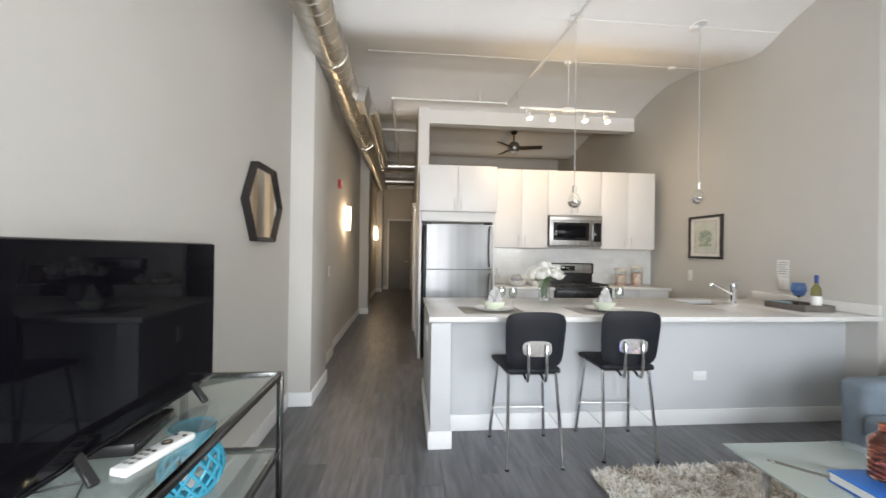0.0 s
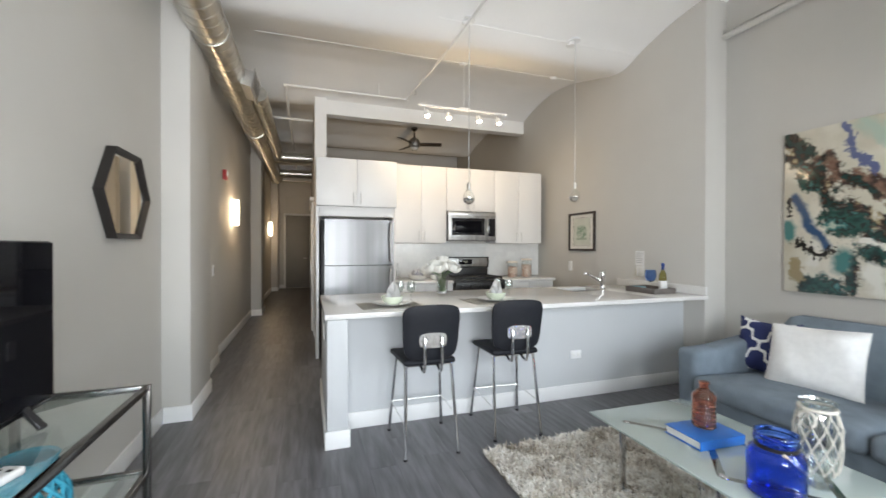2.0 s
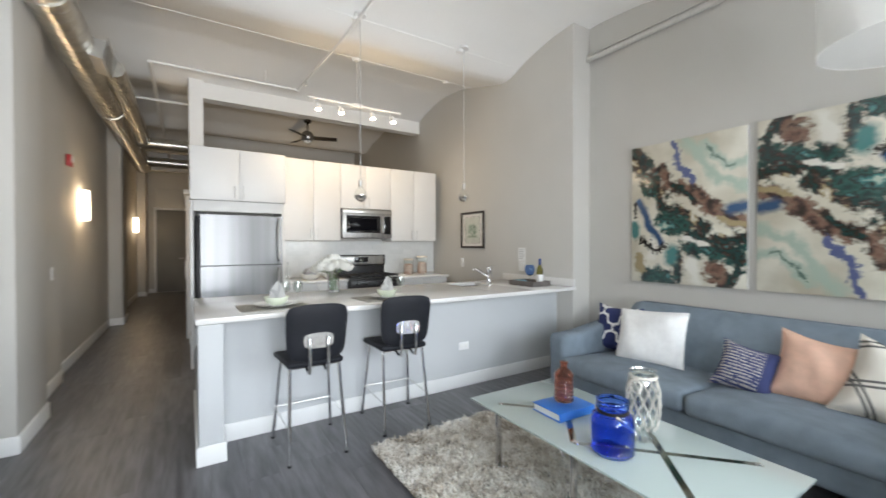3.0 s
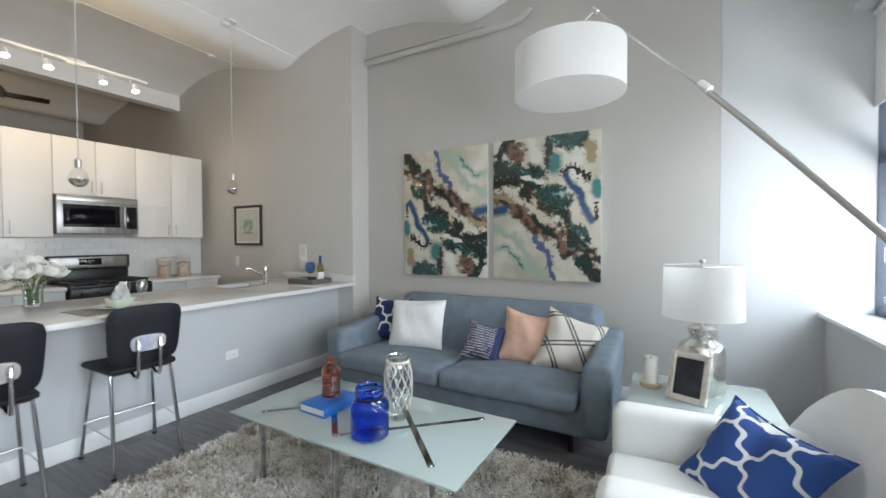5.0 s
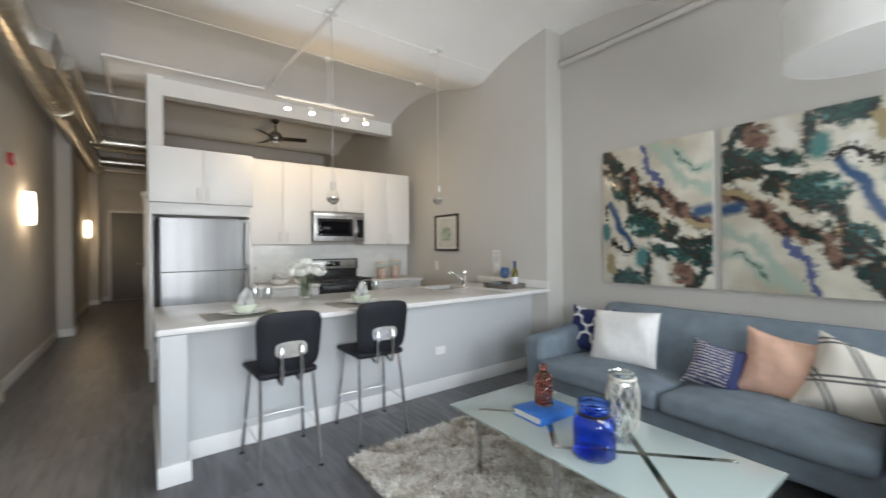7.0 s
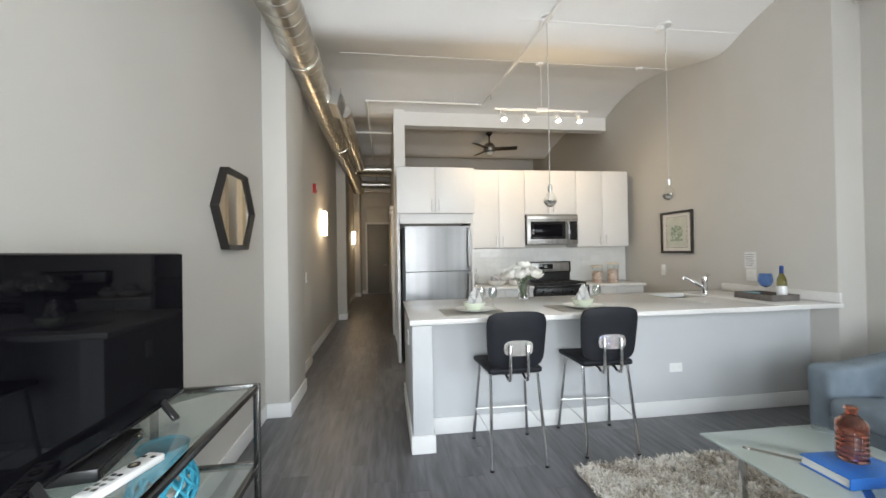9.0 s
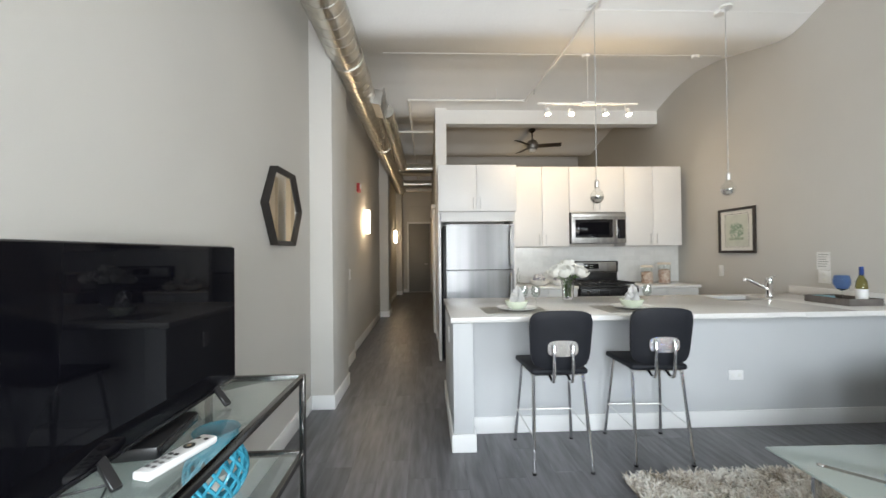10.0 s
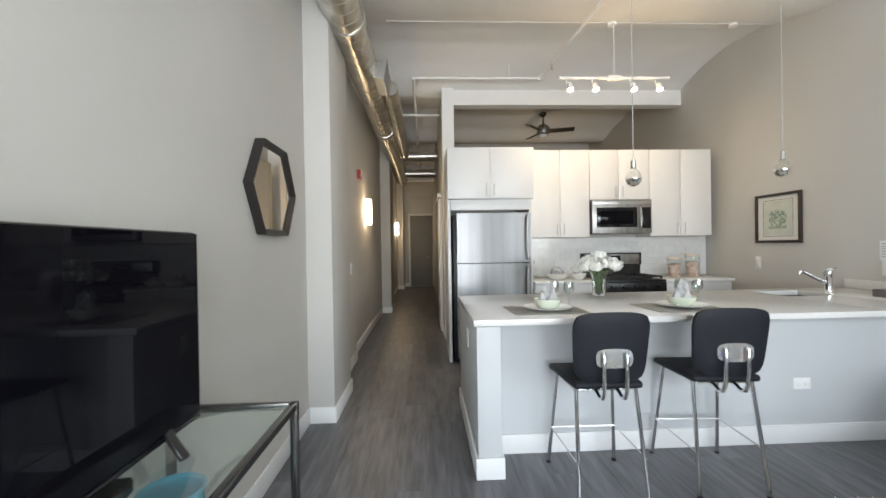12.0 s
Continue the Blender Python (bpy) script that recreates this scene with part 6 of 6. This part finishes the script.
# ---- armchair ----
ac = thing("armchair", 2.0, -0.92, 0, 2, "cream leather club armchair with rounded arms", "armchair")
part("base", soft_box(-0.40, 0.40, -0.38, 0.40, 0.10, 0.29, 0.03), M_CHAIR, ac)
part("seat_cushion", soft_box(-0.27, 0.27, -0.30, 0.44, 0.292, 0.385, 0.04, 0.02, 6), M_CHAIR, ac)
for sx in (-1, 1):
    bm = soft_box(min(sx * 0.285, sx * 0.435), max(sx * 0.285, sx * 0.435), -0.40, 0.43, 0.10, 0.585, 0.055)
    part("arm", bm, M_CHAIR, ac)
bm = bmesh.new()
n = 20
g = {}
NZ = 10
for side in (0, 1):
    for i in range(n + 1):
        u = 2 * i / n - 1
        topz = 0.86 - 0.20 * abs(u) ** 3.2
        for j in range(NZ + 1):
            s = j / NZ
            z = 0.12 + (topz - 0.12) * s
            y = -0.40 - 0.06 * s + 0.10 * abs(u) ** 3 + (-0.075 if not side else 0.075) * (1 - max(0, s - 0.8) / 0.2 * 0.75)
            g[side, i, j] = bm.verts.new((0.44 * u, y, z))
for side in (0, 1):
    for i in range(n):
        for j in range(NZ):
            bm.faces.new((g[side, i, j], g[side, i + 1, j], g[side, i + 1, j + 1], g[side, i, j + 1]))
rim = [(i, 0) for i in range(n)] + [(n, j) for j in range(NZ)] + [(i, NZ) for i in range(n, 0, -1)] + [(0, j) for j in range(NZ, 0, -1)]
for a, b in zip(rim, rim[1:] + rim[:1]):
    bm.faces.new((g[0, a[0], a[1]], g[0, b[0], b[1]], g[1, b[0], b[1]], g[1, a[0], a[1]]))
bmesh.ops.recalc_face_normals(bm, faces=bm.faces[:])
part("backrest", bm, M_CHAIR, ac)
for sx in (-1, 1):
    for y in (-0.33, 0.35):
        part("leg", T([(sx * 0.34, y, 0.105), (sx * 0.35, y, 0.0)], 0.025, 10, True, 0.018), M_WOODDARK, ac)
pc = cushion(2.03, -0.89, 0.335, 0.46, 0.44, 0.17, 38, -135, 9, M_ROYAL, "royal blue pillow with white trellis on armchair", 6)
for v_ in pc.data.vertices:
    # a chop in the upper edge
    fold = math.exp(-((v_.co.x + 0.02 + 0.25 * (v_.co.z - 0.1)) / 0.045) ** 2) * max(0.0, min(1.0, (v_.co.z + 0.16) / 0.30))
    v_.co.z -= 0.045 * fold * max(0.0, v_.co.z) / 0.22
    v_.co.y *= 1 - 0.62 * fold

# ---- arc floor lamp ----
fl = thing("arc_floor_lamp", 1.68, -1.50, 0, 0, "brushed metal boom floor lamp with white drum shade", "floor lamp")
ox, oy = -1.68, 1.50


def L(x, y, z):
    return (x + ox, y + oy, z)


part("foot", lathe([(0, 0), (0.15, 0), (0.15, 0.02), (0.02, 0.03), (0, 0.03)], 32), M_NICKEL, fl)
part("column", T([(0, 0, 0.03), (0, 0, 1.065)], 0.014, 12), M_NICKEL, fl)
part("boom", T([L(1.625, -1.58, 0.955), L(1.79, -1.348, 1.295), L(1.97, -1.094, 1.665), L(2.15, -0.84, 2.02)], 0.013, 14, True, 0.011), M_NICKEL, fl)
part("thin_boom", T([L(2.15, -0.84, 2.02), L(2.49, -0.361, 2.639)], 0.0055, 12), M_NICKEL, fl)
part("knuckle", T([L(2.138, -0.857, 2.005), L(2.160, -0.826, 2.046)], 0.017, 14), M_WHITE, fl, "pale plastic boom collar")
part("tip_clamp", T([L(2.478, -0.378, 2.618), L(2.496, -0.352, 2.650)], 0.011, 12), M_NICKEL, fl)
part("hanger_wire", T([L(2.49, -0.361, 2.639), L(2.50, -0.10, 2.42)], 0.0035, 8), M_NICKEL, fl)
sh = part("shade", lathe([(0.283, -0.14), (0.285, -0.14), (0.285, 0.105), (0.283, 0.105)], 56), M_SHADE, fl, "white linen drum shade")
sh.matrix_basis = Matrix.Translation(L(2.40, -0.245, 2.31))
df = part("diffuser", lathe([(0, -0.138), (0.282, -0.138), (0.282, -0.134), (0, -0.134)], 48), M_SHADE, sh)
for k in range(3):
    a = radians(120 * k + 20)
    part("spider", T([(0.0, 0.0, 0.09), (0.283 * math.cos(a), 0.283 * math.sin(a), 0.10)], 0.003, 6), M_NICKEL, sh)

# ---- television and its stand ----
sd = thing("tv_stand", -0.855, 0.81, 0, 0, "glass console with dark chrome frame under television", "tv stand")
X0, X1, Y0, Y1, TB = -0.225, 0.225, -0.68, 0.68, 0.0125
for x in (X0 + TB, X1 - TB):
    for y in (Y0 + TB, Y1 - TB):
        part("leg", B(x - TB, x + TB, y - TB, y + TB, 0, 0.82, 0.002), M_DARKMETAL, sd)
for z in (0.795, 0.445, 0.09):
    for x in (X0 + TB, X1 - TB):
        part("long_rail", B(x - TB + 0.001, x + TB - 0.001, Y0 + 2 * TB, Y1 - 2 * TB, z, z + 0.024, 0.002), M_DARKMETAL, sd)
    for y in (Y0 + TB, Y1 - TB):
        part("end_rail", B(X0 + 2 * TB, X1 - 2 * TB, y - TB + 0.001, y + TB - 0.001, z, z + 0.024, 0.002), M_DARKMETAL, sd)
    part("glass_shelf", B(X0 + 2 * TB, X1 - 2 * TB, Y0 + 2 * TB, Y1 - 2 * TB, z + 0.012, z + 0.021, 0.001), M_SHELFGLASS, sd)

tv = thing("television", -0.865, 0.81, 0.817, 0, "black flat screen television on glass console", "television")
part("housing", B(-0.05, 0.008, -0.47, 0.47, 0.045, 0.595, 0.008), M_BLACK, tv)
part("screen", B(0.0085, 0.012, -0.465, 0.465, 0.062, 0.590), M_SCREEN, tv, "glossy dark screen", False)
part("chin", B(0.0085, 0.014, -0.465, 0.465, 0.047, 0.060, 0.002), M_BLACKGLASS, tv)
for y in (-0.21, 0.32):
    for s in (-1, 1):
        part("foot", flat_bar((-0.015 + s * 0.02, y, 0.066), (-0.015 + s * 0.085, y - 0.03 * s, 0.008), 0.024, 0.014), M_BLACK, tv)

sb = thing("set_top_box", -0.90, 0.84, 0.8165, 8, "black set-top box under television", "set-top box")
part("case", B(-0.08, 0.08, -0.13, 0.13, 0.0, 0.035, 0.005), M_BLACK, sb)
part("front", B(0.0805, 0.083, -0.125, 0.125, 0.004, 0.031, 0.001), M_BLACKGLASS, sb)
rm = thing("remote_control", -0.745, 0.72, 0.8165, -16, "white remote control with dark buttons", "remote control")
part("body", B(-0.027, 0.027, -0.11, 0.11, 0.0, 0.022, 0.007, 3), M_WHITE, rm)
part("ring", lathe([(0.008, 0.022), (0.015, 0.022), (0.015, 0.0245), (0.008, 0.0245)], 20, 0, 0.035), M_BLACK, rm)
part("centre_button", lathe([(0, 0.0225), (0.006, 0.0225), (0.006, 0.025), (0, 0.025)], 14, 0, 0.035), mat("button_tan", (0.5, 0.38, 0.25), 0.5), rm)
for k in range(8):
    part("button", B(-0.016 + 0.018 * (k % 2), -0.004 + 0.018 * (k % 2), -0.085 + 0.022 * (k // 2), -0.075 + 0.022 * (k // 2), 0.0222, 0.0245, 0.001), M_BLACK if k in (6, 7) else M_STEEL, rm)
for x in (-0.014, 0.014):
    part("button", B(x - 0.006, x + 0.006, 0.075, 0.085, 0.0222, 0.0245, 0.001), M_BLACK, rm)

ln_ = thing("lattice_lantern", -0.87, 1.16, 0.467, 0, "turquoise ceramic lattice lantern on glass shelf", "lantern")
for s in (-1, 1):
    for k in range(14):
        pts = []
        for i in range(11):
            w_ = i / 10
            r_ = 0.062 + 0.046 * math.sin(math.pi * (0.12 + 0.80 * w_))
            a = 2 * math.pi * k / 14 + s * 1.15 * w_
            pts.append((r_ * math.cos(a), r_ * math.sin(a), 0.012 + 0.17 * w_))
        part("lattice_rib", T(pts, 0.0065, 6), M_TEAL, ln_)
part("base_ring", lathe([(0, 0), (0.078, 0), (0.082, 0.008), (0.078, 0.018), (0.06, 0.018), (0, 0.012)], 32), M_TEAL, ln_)
part("neck", lathe([(0.084, 0.172), (0.088, 0.18), (0.078, 0.195), (0.078, 0.235), (0.084, 0.243), (0.080, 0.248), (0.072, 0.24), (0.072, 0.195), (0.078, 0.178)], 32), M_TEAL, ln_)
part("candle_cup", lathe([(0, 0.0185), (0.035, 0.0185), (0.035, 0.075), (0.030, 0.075), (0, 0.07)], 20), mat("candle_wax", (0.78, 0.74, 0.66), 0.5), ln_, "cream candle inside")
bm = T([(-0.93, 0.55, 0.8205), (-0.84, 0.60, 0.8205), (-0.80, 0.52, 0.8205), (-0.74, 0.46, 0.8205), (-0.70, 0.30, 0.8205)], 0.003, 6)
cb = new("power_cord", finish("power_cord", bm, M_BLACK))
tagged(cb, "thin black power cord on glass console", "cable")

# ---- hexagonal mirror ----
hm = thing("hexagon_mirror", -1.099, 2.47, 1.705, 0, "black framed elongated hexagonal wall mirror", "mirror")
HEXO = [(-0.175, 0.265), (0.175, 0.265), (0.335, 0.0), (0.175, -0.265), (-0.175, -0.265), (-0.335, 0.0)]
HEXI = [(-0.152, 0.232), (0.152, 0.232), (0.292, 0.0), (0.152, -0.232), (-0.152, -0.232), (-0.292, 0.0)]
for k in range(6):
    a, b = HEXO[k], HEXO[(k + 1) % 6]
    c_, d_ = HEXI[(k + 1) % 6], HEXI[k]
    bm = prism([a, b, c_, d_], (0.0, 0.055), "x")
    for v_ in bm.verts:
        if v_.co.x > 0.03 and (abs(v_.co.y) < 0.293 and abs(v_.co.z) < 0.233):
            v_.co.x -= 0.018
    part("frame_side", bm, mat("black_frame", (0.015, 0.013, 0.012), 0.4) if k == 0 else bpy.data.materials["black_frame"], hm)
part("mirror_glass", prism(HEXI, (0.022, 0.030), "x"), M_MIRROR, hm, "mirror glass")

# ---- windows ----
for k, (xa, xb) in enumerate(((1.85, 4.04), (-0.95, 1.25))):
    w = tagged(new("window_%d" % (k + 1)), "tall dark metal framed window with deep sill", "window", "", "structure")
    yw = -2.0
    for a in (xa, (xa + xb) / 2 - 0.025, xb - 0.05):
        part("window_frame", B(a, a + 0.05, yw - 0.04, yw + 0.04, 0.873, 2.948, 0.004), M_FRAMEBLUE, w)
    for z in (0.873, 1.9, 2.898):
        for a, b in ((xa + 0.051, (xa + xb) / 2 - 0.026), ((xa + xb) / 2 + 0.026, xb - 0.051)):
            part("window_frame", B(a, b, yw - 0.035, yw + 0.035, z, z + 0.05, 0.004), M_FRAMEBLUE, w)
    for a, b in ((xa + 0.051, (xa + xb) / 2 - 0.026), ((xa + xb) / 2 + 0.026, xb - 0.051)):
        for z in (0.924, 1.951):
            g_ = part("pane", B(a, b, yw - 0.004, yw + 0.004, z, z + (0.974 if z < 1 else 0.945)), M_THIN, w)
            g_.visible_shadow = False
    bl = thing("roller_shade", (xa + xb) / 2, -1.94, 2.31, 0, "white roller shade drawn part way down", "blind", "roller shades")
    part("fabric", B((xa - xb) / 2 + 0.03, (xb - xa) / 2 - 0.03, -0.001, 0.001, 0, 0.62), M_SHADE, bl)
    part("hem_bar", B((xa - xb) / 2 + 0.03, (xb - xa) / 2 - 0.03, -0.006, 0.006, -0.022, 0.0, 0.002), M_WHITE, bl)
    part("roller", T([((xa - xb) / 2 + 0.02, 0, 0.62), ((xb - xa) / 2 - 0.02, 0, 0.62)], 0.022, 14), M_WHITE, bl)

# ---- backsplash tiles ----
TW, TH = 0.152, 0.076
M_TILE = mat("glazed_tile", (0.76, 0.76, 0.74), 0.12, vary=0.03, scale=12, random_tint=0.03)
wall_tiles = structure("backsplash", B(1.10, 3.668, 5.400, 5.4095, 0.93, 1.445), mat("grout", (0.75, 0.745, 0.725), 0.9), "white subway tile backsplash", "backsplash")
tile_meshes = {}
row, z = 0, 0.932
while z < 1.44:
    h_ = min(TH, 1.444 - z)
    x = 1.102 - (TW / 2 if row % 2 else 0)
    while x < 3.66:
        a, b = max(x, 1.102), min(x + TW, 3.666)
        if b - a > 0.02:
            key = (round(b - a, 3), round(h_, 3))
            if key not in tile_meshes:
                tile_meshes[key] = finish("tile", B(0.0012, b - a - 0.0012, -0.005, 0, 0.0012, h_ - 0.0012, 0.0015, 1), M_TILE, False)
            ob = new("tile", tile_meshes[key])
            ob.location = (a, 5.3995, z)
            ob.parent = wall_tiles
        x += TW
    z += TH
    row += 1

# ---- floor planks ----
PW, PL = 0.182, 1.22
pm = {}


def plank_mesh(w, l):
    key = (round(w, 3), round(l, 3))
    if key not in pm:
        pm[key] = finish("plank", B(0.0003, w - 0.0003, 0.0003, l - 0.0003, -0.006, 0.0, 0.0007, 1), M_PLANK, False)
    return pm[key]


rnd = random.Random(5)
col = 0
x = -1.10
while x < 3.94:
    w = min(PW, 3.945 - x)
    y = -1.70 - rnd.random() * PL
    end = 13.8 if x + w < 0.25 else 5.41
    while y < end:
        y0, y1 = max(y, -1.70), min(y + PL, end)
        if y1 - y0 > 0.05 and not (x > 0.35 and y0 > 2.9 and y1 < 3.6):
            ob = new("plank", plank_mesh(w, y1 - y0))
            ob.location = (x, y0, 0)
            ob.parent = floor
        y += PL
    x += PW
